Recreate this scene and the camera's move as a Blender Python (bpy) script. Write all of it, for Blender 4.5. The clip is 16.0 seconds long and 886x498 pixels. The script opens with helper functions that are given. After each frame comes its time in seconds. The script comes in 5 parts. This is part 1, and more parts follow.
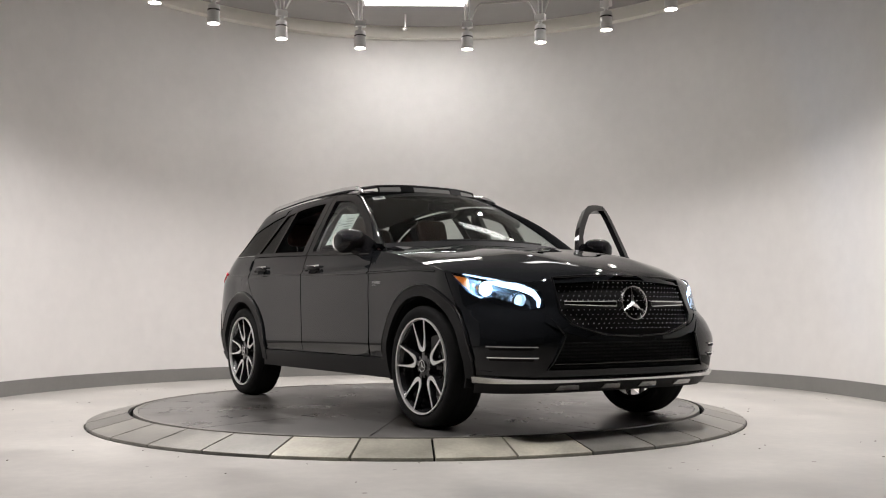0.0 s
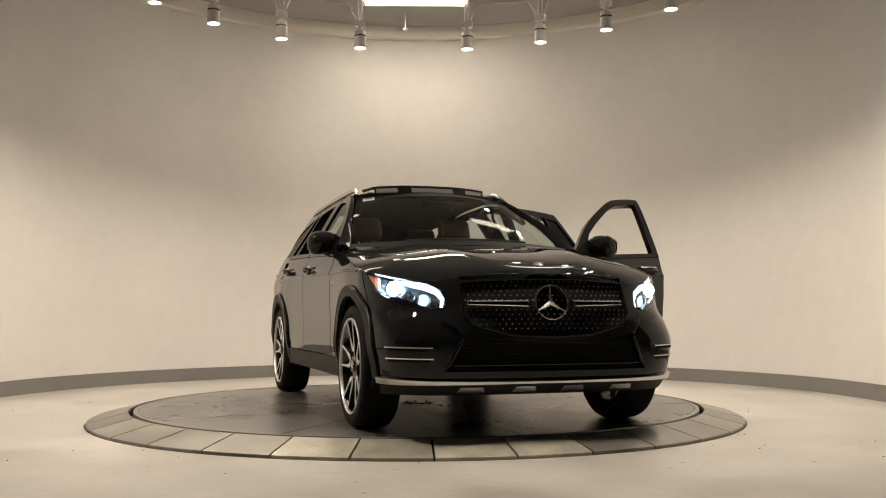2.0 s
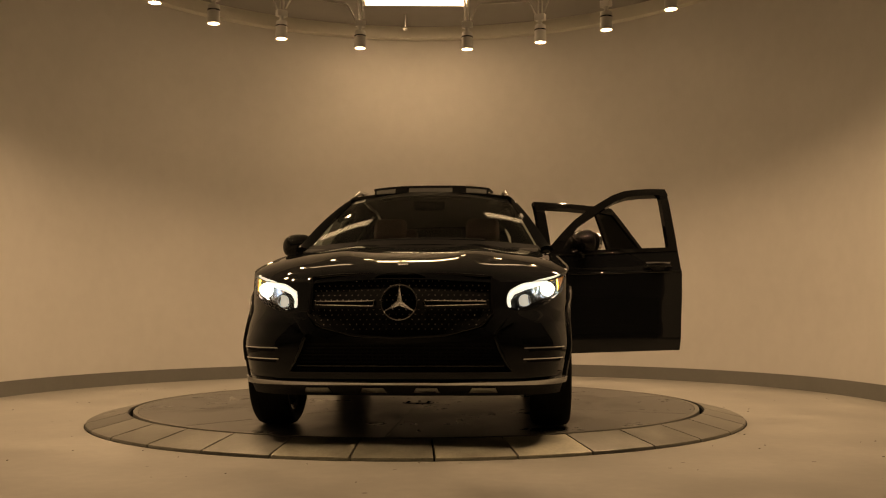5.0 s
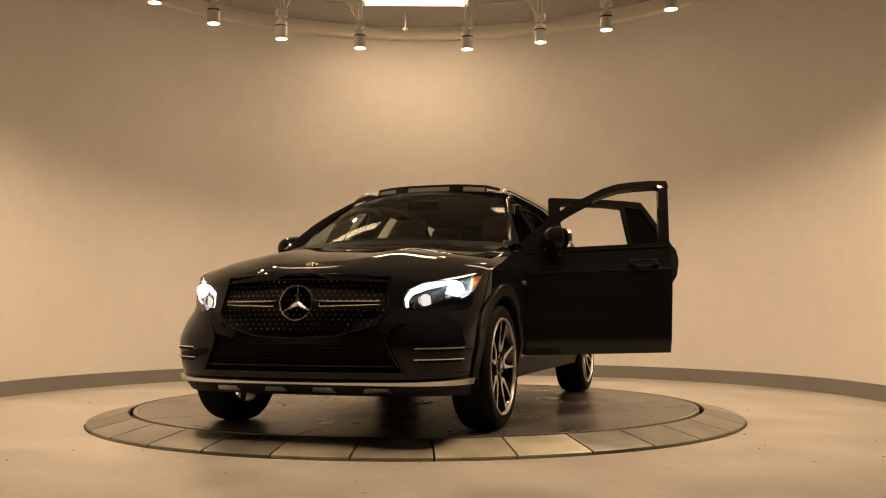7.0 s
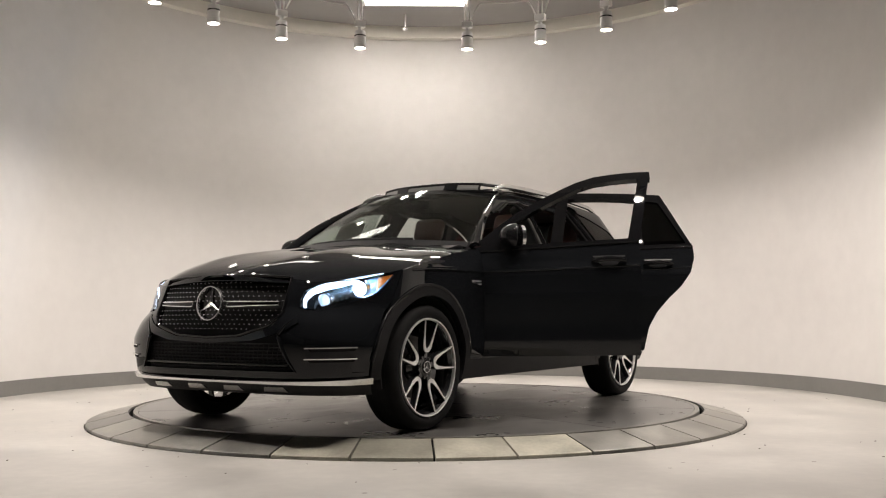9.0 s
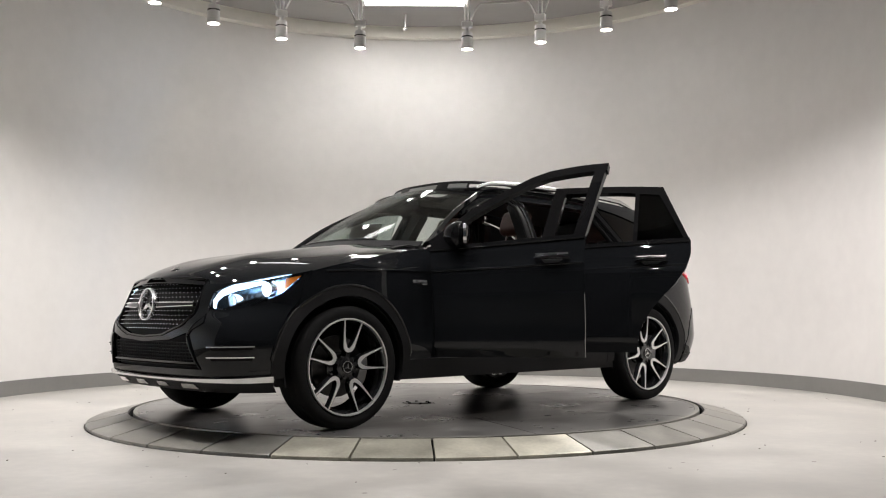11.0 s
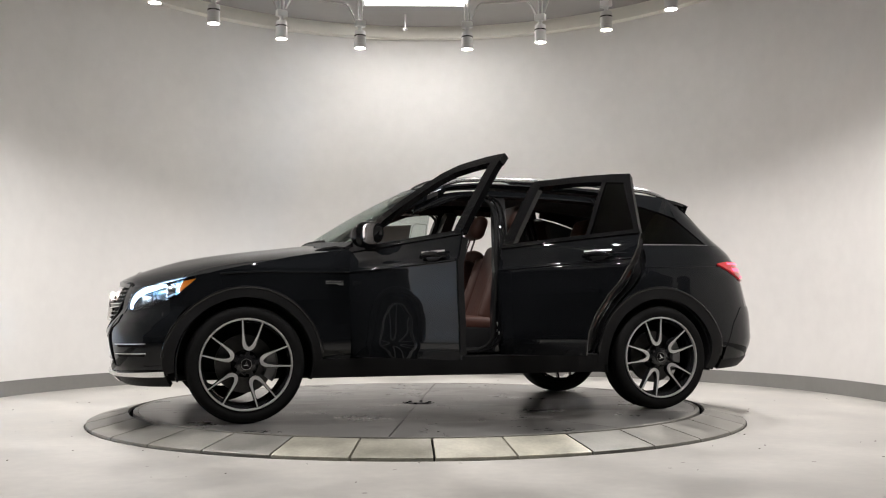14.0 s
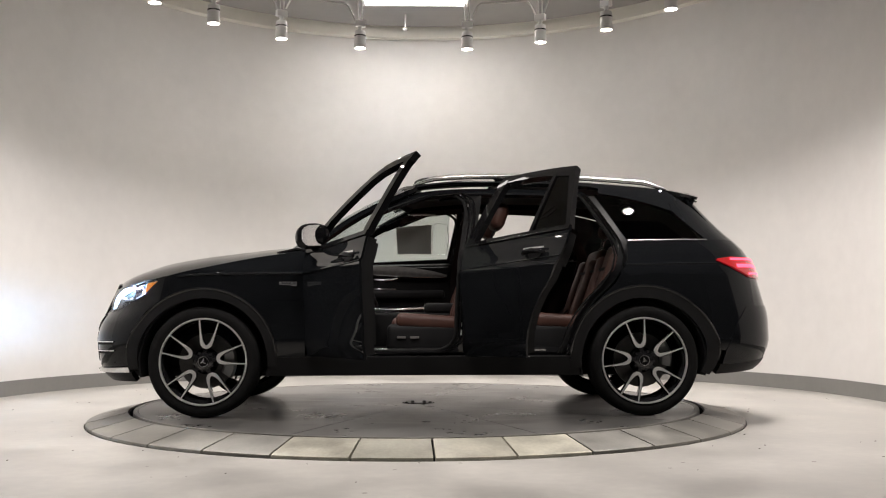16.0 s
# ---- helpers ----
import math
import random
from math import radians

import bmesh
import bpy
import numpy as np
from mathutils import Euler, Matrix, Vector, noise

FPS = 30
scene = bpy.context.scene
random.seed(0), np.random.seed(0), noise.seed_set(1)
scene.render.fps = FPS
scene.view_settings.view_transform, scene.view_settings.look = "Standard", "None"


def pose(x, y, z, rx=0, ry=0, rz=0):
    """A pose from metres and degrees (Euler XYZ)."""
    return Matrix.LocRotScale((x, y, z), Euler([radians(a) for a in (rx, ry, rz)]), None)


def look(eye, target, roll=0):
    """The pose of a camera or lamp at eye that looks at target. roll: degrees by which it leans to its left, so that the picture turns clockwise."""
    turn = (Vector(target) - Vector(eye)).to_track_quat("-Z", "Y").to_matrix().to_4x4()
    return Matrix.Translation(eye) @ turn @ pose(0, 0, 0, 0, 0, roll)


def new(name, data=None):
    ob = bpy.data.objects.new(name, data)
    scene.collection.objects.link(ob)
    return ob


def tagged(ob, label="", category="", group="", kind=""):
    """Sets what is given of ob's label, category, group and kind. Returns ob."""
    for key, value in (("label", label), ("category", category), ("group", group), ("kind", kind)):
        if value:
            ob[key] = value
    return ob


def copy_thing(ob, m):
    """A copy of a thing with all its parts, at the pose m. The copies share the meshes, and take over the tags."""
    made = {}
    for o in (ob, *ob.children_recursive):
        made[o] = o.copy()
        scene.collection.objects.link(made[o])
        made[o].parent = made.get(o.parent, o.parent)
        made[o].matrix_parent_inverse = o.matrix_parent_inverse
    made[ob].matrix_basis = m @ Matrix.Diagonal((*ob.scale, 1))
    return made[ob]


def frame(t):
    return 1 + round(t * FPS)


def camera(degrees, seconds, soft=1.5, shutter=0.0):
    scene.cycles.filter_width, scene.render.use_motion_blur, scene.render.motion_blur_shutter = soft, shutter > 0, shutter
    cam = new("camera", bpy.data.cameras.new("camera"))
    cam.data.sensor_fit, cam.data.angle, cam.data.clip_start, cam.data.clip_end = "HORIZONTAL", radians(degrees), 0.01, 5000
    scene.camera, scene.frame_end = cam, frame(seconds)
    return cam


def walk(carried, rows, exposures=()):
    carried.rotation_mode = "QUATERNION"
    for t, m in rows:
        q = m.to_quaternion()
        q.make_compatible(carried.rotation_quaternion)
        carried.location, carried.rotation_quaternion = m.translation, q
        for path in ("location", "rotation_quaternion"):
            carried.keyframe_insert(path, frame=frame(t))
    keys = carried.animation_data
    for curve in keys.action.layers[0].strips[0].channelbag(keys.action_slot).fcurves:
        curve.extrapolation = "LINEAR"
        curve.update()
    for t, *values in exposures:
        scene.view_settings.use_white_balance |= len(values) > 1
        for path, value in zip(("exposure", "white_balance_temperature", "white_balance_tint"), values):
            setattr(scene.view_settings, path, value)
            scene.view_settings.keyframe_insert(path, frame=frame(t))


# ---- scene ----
# camera: fixed on a tripod in front of the turntable
cam = camera(49.8, 16.0, soft=1.1)
EYE = (0.0, -7.27, 0.666)
AIM = (math.sin(radians(1.48)), -7.27 + math.cos(radians(1.48)), 0.666 + math.tan(radians(3.91)))
LIGHT = [  # seconds, stops, kelvin, tint
    (0.0, -0.08, 6550, 12), (0.5, -0.08, 6950, 13), (1.0, -0.15, 7650, 13), (1.5, -0.19, 8000, 13), (2.0, -0.24, 8350, 12),
    (2.5, -0.31, 8700, 12), (3.0, -0.65, 9600, 12), (3.5, -1.38, 19000, 16), (4.0, -1.6, 25000, 21), (5.2, -1.3, 27000, 25),
    (6.5, -0.74, 26000, 27), (7.0, -0.6, 16000, 24), (7.5, -0.36, 13800, 24), (8.0, -0.22, 10000, 20), (8.5, -0.1, 7900, 17),
    (9.0, 0.0, 7100, 13), (10.2, 0.06, 6700, 11), (11.5, 0.08, 6500, 10), (14.0, 0.08, 6550, 10), (16.0, 0.04, 6800, 12)]
walk(cam, [(0.0, look(EYE, AIM, -0.1)), (16.0, look(EYE, AIM, -0.1))], exposures=LIGHT)

# ------------------------------------------------------------------ world and lamps
world = bpy.data.worlds.new("world")
scene.world = world
world.use_nodes = True
world.node_tree.nodes["Background"].inputs[0].default_value = (0.5, 0.52, 0.55, 1)
world.node_tree.nodes["Background"].inputs[1].default_value = 0.03

FLOOR = -0.08
CEIL = 4.29
WALL_C = (0.03, 0.77)
WALL_R = 3.915
SPOT_R = 2.58
SPOT_Z = 3.425
SPOT_ANGLES = [-65.0, -49.0, -32.2, -13.6, 11.4, 28.8, 45.2, 62.8, 80.0, 97.0, 114.0, 131.0, 148.0, 166.0, -83.0, -100.0, -117.0, -134.0, -151.0, -170.0]
SPOT_POWER = 118.0
PANEL_GLOW = 26.0


def spot_places():
    for a in SPOT_ANGLES:
        r = radians(90 - a)
        yield SPOT_R * math.cos(r), SPOT_R * math.sin(r), r


for sx, sy, sr in spot_places():
    lamp = bpy.data.lights.new("spot_beam", "SPOT")
    lamp.energy, lamp.spot_size, lamp.spot_blend, lamp.shadow_soft_size = SPOT_POWER, radians(124), 0.95, 0.03
    lamp.color = (1.0, 0.965, 0.955)
    beam = new("spot_beam", lamp)
    beam.matrix_world = look((sx, sy, SPOT_Z - 0.02), (sx, sy, 0.0))


# ------------------------------------------------------------------ materials
def mat(name, color, rough=0.5, metal=0.0, coat=0.0, vary=0.0, scale=8.0, bump=0.0, bump_scale=60.0, emit=None, glow=0.0,
        transmission=0.0, spec=0.5, alpha=1.0, island=False, rough_vary=0.0, stretch=None, specks=None):
    m = bpy.data.materials.new(name)
    m.use_nodes = True
    nt = m.node_tree
    b = nt.nodes["Principled BSDF"]
    b.inputs["Base Color"].default_value = (*color, 1)
    b.inputs["Roughness"].default_value = rough
    b.inputs["Metallic"].default_value = metal
    b.inputs["Coat Weight"].default_value = coat
    b.inputs["Coat Roughness"].default_value = 0.02
    b.inputs["Transmission Weight"].default_value = transmission
    b.inputs["Specular IOR Level"].default_value = spec
    b.inputs["Alpha"].default_value = alpha
    if emit:
        b.inputs["Emission Color"].default_value = (*emit, 1)
        b.inputs["Emission Strength"].default_value = glow
    if vary or bump or rough_vary:
        tc = nt.nodes.new("ShaderNodeTexCoord")
        src = tc.outputs["Object"]
        if stretch:
            mp = nt.nodes.new("ShaderNodeMapping")
            mp.inputs["Scale"].default_value = stretch
            nt.links.new(src, mp.inputs[0])
            src = mp.outputs[0]
    if vary or rough_vary:
        n1 = nt.nodes.new("ShaderNodeTexNoise")
        n1.inputs["Scale"].default_value = scale
        n1.inputs["Detail"].default_value = 6
        n2 = nt.nodes.new("ShaderNodeTexNoise")
        n2.inputs["Scale"].default_value = scale * 9
        n2.inputs["Detail"].default_value = 4
        nt.links.new(src, n1.inputs["Vector"])
        nt.links.new(src, n2.inputs["Vector"])
        mix = nt.nodes.new("ShaderNodeMath")
        mix.operation = "MULTIPLY_ADD"
        nt.links.new(n2.outputs[0], mix.inputs[0])
        mix.inputs[1].default_value = 0.4
        nt.links.new(n1.outputs[0], mix.inputs[2])
        fac = mix.outputs[0]
        if vary:
            ramp = nt.nodes.new("ShaderNodeValToRGB")
            ramp.color_ramp.elements[0].position = 0.4
            ramp.color_ramp.elements[1].position = 1.0
            ramp.color_ramp.elements[0].color = (*[c * (1 - vary) for c in color], 1)
            ramp.color_ramp.elements[1].color = (*[min(1, c * (1 + vary)) for c in color], 1)
            nt.links.new(fac, ramp.inputs[0])
            out = ramp.outputs[0]
            if island:
                oi = nt.nodes.new("ShaderNodeObjectInfo")
                mr = nt.nodes.new("ShaderNodeMapRange")
                mr.inputs[3].default_value, mr.inputs[4].default_value = 0.72, 1.22
                nt.links.new(oi.outputs["Random"], mr.inputs[0])
                mul = nt.nodes.new("ShaderNodeVectorMath")
                mul.operation = "SCALE"
                nt.links.new(out, mul.inputs[0])
                nt.links.new(mr.outputs[0], mul.inputs["Scale"])
                out = mul.outputs[0]
            if specks:
                # sparse dark crumbs and scuffs: small cells, kept only where a broad noise runs high
                vo = nt.nodes.new("ShaderNodeTexVoronoi")
                vo.inputs["Scale"].default_value = 9.0
                nt.links.new(src, vo.inputs["Vector"])
                near = nt.nodes.new("ShaderNodeMath")
                near.operation = "LESS_THAN"
                nt.links.new(vo.outputs["Distance"], near.inputs[0])
                near.inputs[1].default_value = 0.11
                sep = nt.nodes.new("ShaderNodeSeparateColor")
                nt.links.new(vo.outputs["Color"], sep.inputs[0])
                some = nt.nodes.new("ShaderNodeMath")
                some.operation = "GREATER_THAN"
                nt.links.new(sep.outputs[0], some.inputs[0])
                some.inputs[1].default_value = 0.9
                both = nt.nodes.new("ShaderNodeMath")
                both.operation = "MULTIPLY"
                nt.links.new(near.outputs[0], both.inputs[0])
                nt.links.new(some.outputs[0], both.inputs[1])
                mixc = nt.nodes.new("ShaderNodeMix")
                mixc.data_type = "RGBA"
                nt.links.new(both.outputs[0], mixc.inputs[0])
                nt.links.new(out, mixc.inputs[6])
                mixc.inputs[7].default_value = (*specks, 1)
                out = mixc.outputs[2]
            nt.links.new(out, b.inputs["Base Color"])
        if rough_vary:
            mr = nt.nodes.new("ShaderNodeMapRange")
            mr.inputs[1].default_value, mr.inputs[2].default_value = 0.4, 1.0
            mr.inputs[3].default_value, mr.inputs[4].default_value = max(0.02, rough - rough_vary), rough + rough_vary
            nt.links.new(fac, mr.inputs[0])
            nt.links.new(mr.outputs[0], b.inputs["Roughness"])
    if bump:
        n3 = nt.nodes.new("ShaderNodeTexNoise")
        n3.inputs["Scale"].default_value = bump_scale
        n3.inputs["Detail"].default_value = 4
        nt.links.new(src, n3.inputs["Vector"])
        bp = nt.nodes.new("ShaderNodeBump")
        bp.inputs["Strength"].default_value = bump
        bp.inputs["Distance"].default_value = 0.01
        nt.links.new(n3.outputs[0], bp.inputs["Height"])
        nt.links.new(bp.outputs[0], b.inputs["Normal"])
    return m


def glass_mat(name, tint, opacity, rough=0.0, scatter=0.0):
    """A thin pane: clear transmission tinted by the film, with a glossy face."""
    m = bpy.data.materials.new(name)
    m.use_nodes = True
    nt = m.node_tree
    nt.nodes.clear()
    out = nt.nodes.new("ShaderNodeOutputMaterial")
    tr = nt.nodes.new("ShaderNodeBsdfTransparent")
    tr.inputs[0].default_value = (*[c * (1 - opacity) for c in tint], 1)
    gl = nt.nodes.new("ShaderNodeBsdfGlossy")
    gl.inputs["Roughness"].default_value = rough
    lw = nt.nodes.new("ShaderNodeLayerWeight")
    lw.inputs[0].default_value = 0.5
    pw = nt.nodes.new("ShaderNodeMath")
    pw.operation = "POWER"
    pw.inputs[1].default_value = 4.0
    nt.links.new(lw.outputs["Facing"], pw.inputs[0])
    fr = nt.nodes.new("ShaderNodeMath")
    fr.operation = "MULTIPLY_ADD"
    fr.inputs[1].default_value, fr.inputs[2].default_value = 0.4, 0.032
    nt.links.new(pw.outputs[0], fr.inputs[0])
    mx = nt.nodes.new("ShaderNodeMixShader")
    nt.links.new(fr.outputs[0], mx.inputs[0])
    base = tr
    if scatter:
        tl = nt.nodes.new("ShaderNodeBsdfTranslucent")
        tl.inputs[0].default_value = (*tint, 1)
        base = nt.nodes.new("ShaderNodeMixShader")
        base.inputs[0].default_value = scatter
        nt.links.new(tr.outputs[0], base.inputs[1])
        nt.links.new(tl.outputs[0], base.inputs[2])
    nt.links.new(base.outputs[0], mx.inputs[1])
    nt.links.new(gl.outputs[0], mx.inputs[2])
    nt.links.new(mx.outputs[0], out.inputs[0])
    return m


PLASTER = mat("wall_plaster", (0.715, 0.70, 0.68), 0.75, vary=0.07, scale=0.8, bump=0.06, bump_scale=35)
CEIL_PAINT = mat("ceiling_paint", (0.36, 0.352, 0.34), 0.85, vary=0.04, scale=1.2, bump=0.05, bump_scale=40)
TRIM_PAINT = mat("trim_paint", (0.8, 0.78, 0.71), 0.6, vary=0.03, scale=2)
BASE_GREY = mat("baseboard_grey", (0.2, 0.195, 0.185), 0.55, vary=0.08, scale=3, bump=0.05)
CONCRETE = mat("floor_concrete", (0.38, 0.366, 0.34), 0.4, vary=0.32, scale=1.5, bump=0.08, bump_scale=18, rough_vary=0.12, specks=(0.12, 0.1, 0.085))
STEEL = mat("turntable_steel", (0.15, 0.146, 0.139), 0.3, metal=0.55, vary=0.62, scale=1.7, bump=0.03, bump_scale=30, rough_vary=0.06)
RING_PALE = mat("pale_ring_plate", (0.36, 0.345, 0.285), 0.42, metal=0.35, vary=0.35, scale=5.5, bump=0.06, bump_scale=40, island=True, rough_vary=0.15)
RING_STEEL = mat("ring_plate", (0.23, 0.222, 0.2), 0.42, metal=0.45, vary=0.4, scale=4.5, bump=0.06, bump_scale=40, island=True, rough_vary=0.15)


def add_car_shade(m, radius, color, scale):
    """Car shade and reflection painted in patches over the middle of the deck."""
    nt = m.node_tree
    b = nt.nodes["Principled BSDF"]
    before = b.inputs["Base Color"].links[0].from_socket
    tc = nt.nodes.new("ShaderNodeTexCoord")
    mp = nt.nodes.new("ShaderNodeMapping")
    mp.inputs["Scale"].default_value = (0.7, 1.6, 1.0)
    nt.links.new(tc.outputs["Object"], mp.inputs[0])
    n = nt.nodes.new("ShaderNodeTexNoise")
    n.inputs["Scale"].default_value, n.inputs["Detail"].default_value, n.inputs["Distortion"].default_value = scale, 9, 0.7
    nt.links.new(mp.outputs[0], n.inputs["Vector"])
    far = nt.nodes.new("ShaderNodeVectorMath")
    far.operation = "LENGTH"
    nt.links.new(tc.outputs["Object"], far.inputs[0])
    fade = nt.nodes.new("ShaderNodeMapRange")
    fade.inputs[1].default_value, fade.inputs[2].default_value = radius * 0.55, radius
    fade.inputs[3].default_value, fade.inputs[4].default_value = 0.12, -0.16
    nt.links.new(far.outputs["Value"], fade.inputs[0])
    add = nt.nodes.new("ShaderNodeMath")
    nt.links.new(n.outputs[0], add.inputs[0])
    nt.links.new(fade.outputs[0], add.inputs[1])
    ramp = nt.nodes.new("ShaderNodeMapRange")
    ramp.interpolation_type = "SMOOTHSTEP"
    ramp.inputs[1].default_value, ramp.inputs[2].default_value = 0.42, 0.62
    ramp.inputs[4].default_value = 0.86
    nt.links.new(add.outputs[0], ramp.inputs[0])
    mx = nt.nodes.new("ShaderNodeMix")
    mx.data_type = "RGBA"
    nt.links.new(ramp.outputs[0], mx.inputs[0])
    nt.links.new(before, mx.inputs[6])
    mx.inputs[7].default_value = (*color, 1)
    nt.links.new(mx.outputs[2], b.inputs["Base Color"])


# deck colour darkened in place of the shadow and reflection under the car
add_car_shade(STEEL, 1.9, (0.05, 0.046, 0.04), 1.9)
GAP_DARK = mat("gap_dark", (0.008, 0.008, 0.008), 0.8, spec=0.1)
CRUMB = mat("dirt_crumb", (0.09, 0.075, 0.06), 0.9, vary=0.3, scale=60)
SPOT_WHITE = mat("spot_white", (0.75, 0.74, 0.72), 0.35, vary=0.03, scale=20)
SPOT_GLOW = mat("spot_glow", (1, 1, 1), 0.5, emit=(1.0, 0.95, 0.88), glow=40.0)
PANEL_LIGHT = mat("panel_light", (1, 1, 1), 0.5, emit=(1.0, 0.98, 0.965), glow=PANEL_GLOW)
SIDE_PANEL = mat("side_panel_light", (1, 1, 1), 0.5, emit=(1.0, 0.98, 0.965), glow=7.0)
CONDUIT = mat("conduit_paint", (0.55, 0.54, 0.52), 0.4, metal=0.3)
PAINT = mat("black_paint", (0.0075, 0.0083, 0.0095), 0.4, coat=1.0, spec=0.0, vary=0.1, scale=400)
PAINT.node_tree.nodes["Principled BSDF"].inputs["Coat IOR"].default_value = 1.38
GLOSS = mat("gloss_black", (0.006, 0.006, 0.0065), 0.3, coat=0.8, spec=0.0)
GLOSS.node_tree.nodes["Principled BSDF"].inputs["Coat IOR"].default_value = 1.4
JAMB = mat("jamb_black", (0.006, 0.006, 0.0065), 0.3, coat=0.9, spec=0.1, vary=0.1, scale=20)
CLAD = mat("matt_cladding", (0.011, 0.011, 0.0115), 0.5, spec=0.16, bump=0.12, bump_scale=300)
RUBBER = mat("tyre_rubber", (0.009, 0.009, 0.009), 0.75, spec=0.1, vary=0.2, scale=30, bump=0.1, bump_scale=120)
CHROME = mat("chrome", (0.88, 0.88, 0.88), 0.2, metal=1.0)
SATIN = mat("satin_aluminium", (0.62, 0.62, 0.62), 0.24, metal=1.0, vary=0.05, scale=60)
RIM_FACE = mat("machined_rim", (0.74, 0.735, 0.725), 0.36, metal=0.75, vary=0.06, scale=80)
RIM_DARK = mat("rim_black", (0.012, 0.012, 0.013), 0.2, coat=0.6)
DISC_METAL = mat("brake_steel", (0.08, 0.078, 0.077), 0.35, metal=1.0, vary=0.1, scale=40)
CALIPER = mat("caliper_grey", (0.3, 0.3, 0.3), 0.4, metal=0.6)
LEATHER = mat("saddle_leather", (0.052, 0.0165, 0.0095), 0.55, vary=0.16, scale=14, bump=0.2, bump_scale=260)
CABIN = mat("cabin_black", (0.01, 0.01, 0.0105), 0.6, spec=0.14, bump=0.1, bump_scale=300)
HEADLINER = mat("headliner", (0.05, 0.048, 0.046), 0.9, bump=0.1, bump_scale=300)
GLASS = glass_mat("clear_glass", (0.9, 0.95, 0.93), 0.12)
PRIVACY = glass_mat("privacy_glass", (0.8, 0.85, 0.85), 0.93)
TRIM_GREY = mat("cabin_grey_trim", (0.13, 0.125, 0.12), 0.45, spec=0.3, vary=0.2, scale=30)
LENS = glass_mat("lamp_lens", (0.95, 0.97, 1.0), 0.05, scatter=0.003)
LAMP_DARK = mat("lamp_housing", (0.008, 0.0085, 0.01), 0.25, coat=0.5, spec=0.1)
DRL = mat("daylight_strip", (1, 1, 1), 0.3, emit=(0.55, 0.76, 1.0), glow=4.5)
BULB = mat("led_projector", (1, 1, 1), 0.3, emit=(0.62, 0.82, 1.0), glow=150.0)
BEAM = mat("beam_white", (1, 1, 1), 0.3, emit=(0.3, 0.6, 1.0), glow=52000.0)
BULB_DIM = mat("led_side", (1, 1, 1), 0.3, emit=(0.5, 0.74, 1.0), glow=2.0)
AMBER = mat("amber_lens", (0.75, 0.2, 0.02), 0.15, coat=0.5, emit=(1.0, 0.3, 0.03), glow=0.16)
RED_LENS = mat("red_lens", (0.35, 0.01, 0.012), 0.12, coat=0.7, emit=(1.0, 0.02, 0.04), glow=0.13)
RED_GLOW = mat("red_glow", (0.8, 0.05, 0.06), 0.3, emit=(1.0, 0.05, 0.13), glow=2.6)
PAPER = mat("sticker_paper", (0.62, 0.66, 0.62), 0.7)
INK = mat("sticker_ink", (0.1, 0.11, 0.12), 0.7)
SHOWROOM = mat("showroom_paint", (0.12, 0.118, 0.115), 0.8, vary=0.05, scale=1)
# for the unseen ceiling in front: dark so that glossy parts mirror black
FRONT_CEILING = mat("unseen_ceiling_dark", (0.035, 0.035, 0.036), 0.85, vary=0.05, scale=1)
PIN = mat("pin_chrome", (0.85, 0.87, 0.9), 0.3, metal=1.0)
LETTER = mat("letter_silver", (0.42, 0.42, 0.42), 0.35, metal=0.4)
STAR_GREY = mat("badge_satin", (0.88, 0.88, 0.88), 0.24, metal=1.0)


# ------------------------------------------------------------------ builders
def to_mesh(name, bm, material, smooth=40):
    me = bpy.data.meshes.new(name)
    bmesh.ops.recalc_face_normals(bm, faces=bm.faces)
    bm.to_mesh(me)
    bm.free()
    for m in (material if isinstance(material, (list, tuple)) else [material]):
        me.materials.append(m)
    if smooth:
        me.polygons.foreach_set("use_smooth", [True] * len(me.polygons))
        me.set_sharp_from_angle(angle=radians(smooth))
    return me


def part(name, bm, material, parent=None, label="", smooth=40, m=None):
    ob = new(name, to_mesh(name, bm, material, smooth))
    if parent:
        ob.parent = parent
    if m is not None:
        ob.matrix_basis = m
    if label:
        ob["label"] = label
    return ob


def empty(name, m=None):
    ob = new(name)
    ob.empty_display_size = 0.2
    if m is not None:
        ob.matrix_basis = m
    return ob


def add_box(bm, lo, hi, bevel=0.0, m=None):
    vs = [bm.verts.new((x, y, z)) for x in (lo[0], hi[0]) for y in (lo[1], hi[1]) for z in (lo[2], hi[2])]
    fs = [bm.faces.new([vs[i] for i in f]) for f in ((0, 1, 3, 2), (4, 6, 7, 5), (0, 4, 5, 1), (2, 3, 7, 6), (0, 2, 6, 4), (1, 5, 7, 3))]
    if bevel:
        r = bmesh.ops.bevel(bm, geom=list({e for f in fs for e in f.edges}), offset=bevel, segments=2, affect="EDGES", profile=0.6)
        vs = list({v for f in r["faces"] for v in f.verts} | {v for v in vs if v.is_valid})
    if m is not None:
        for v in vs:
            if v.is_valid:
                v.co = m @ v.co
    return vs


def box(lo, hi, bevel=0.0, m=None):
    bm = bmesh.new()
    add_box(bm, lo, hi, bevel, m)
    return bm


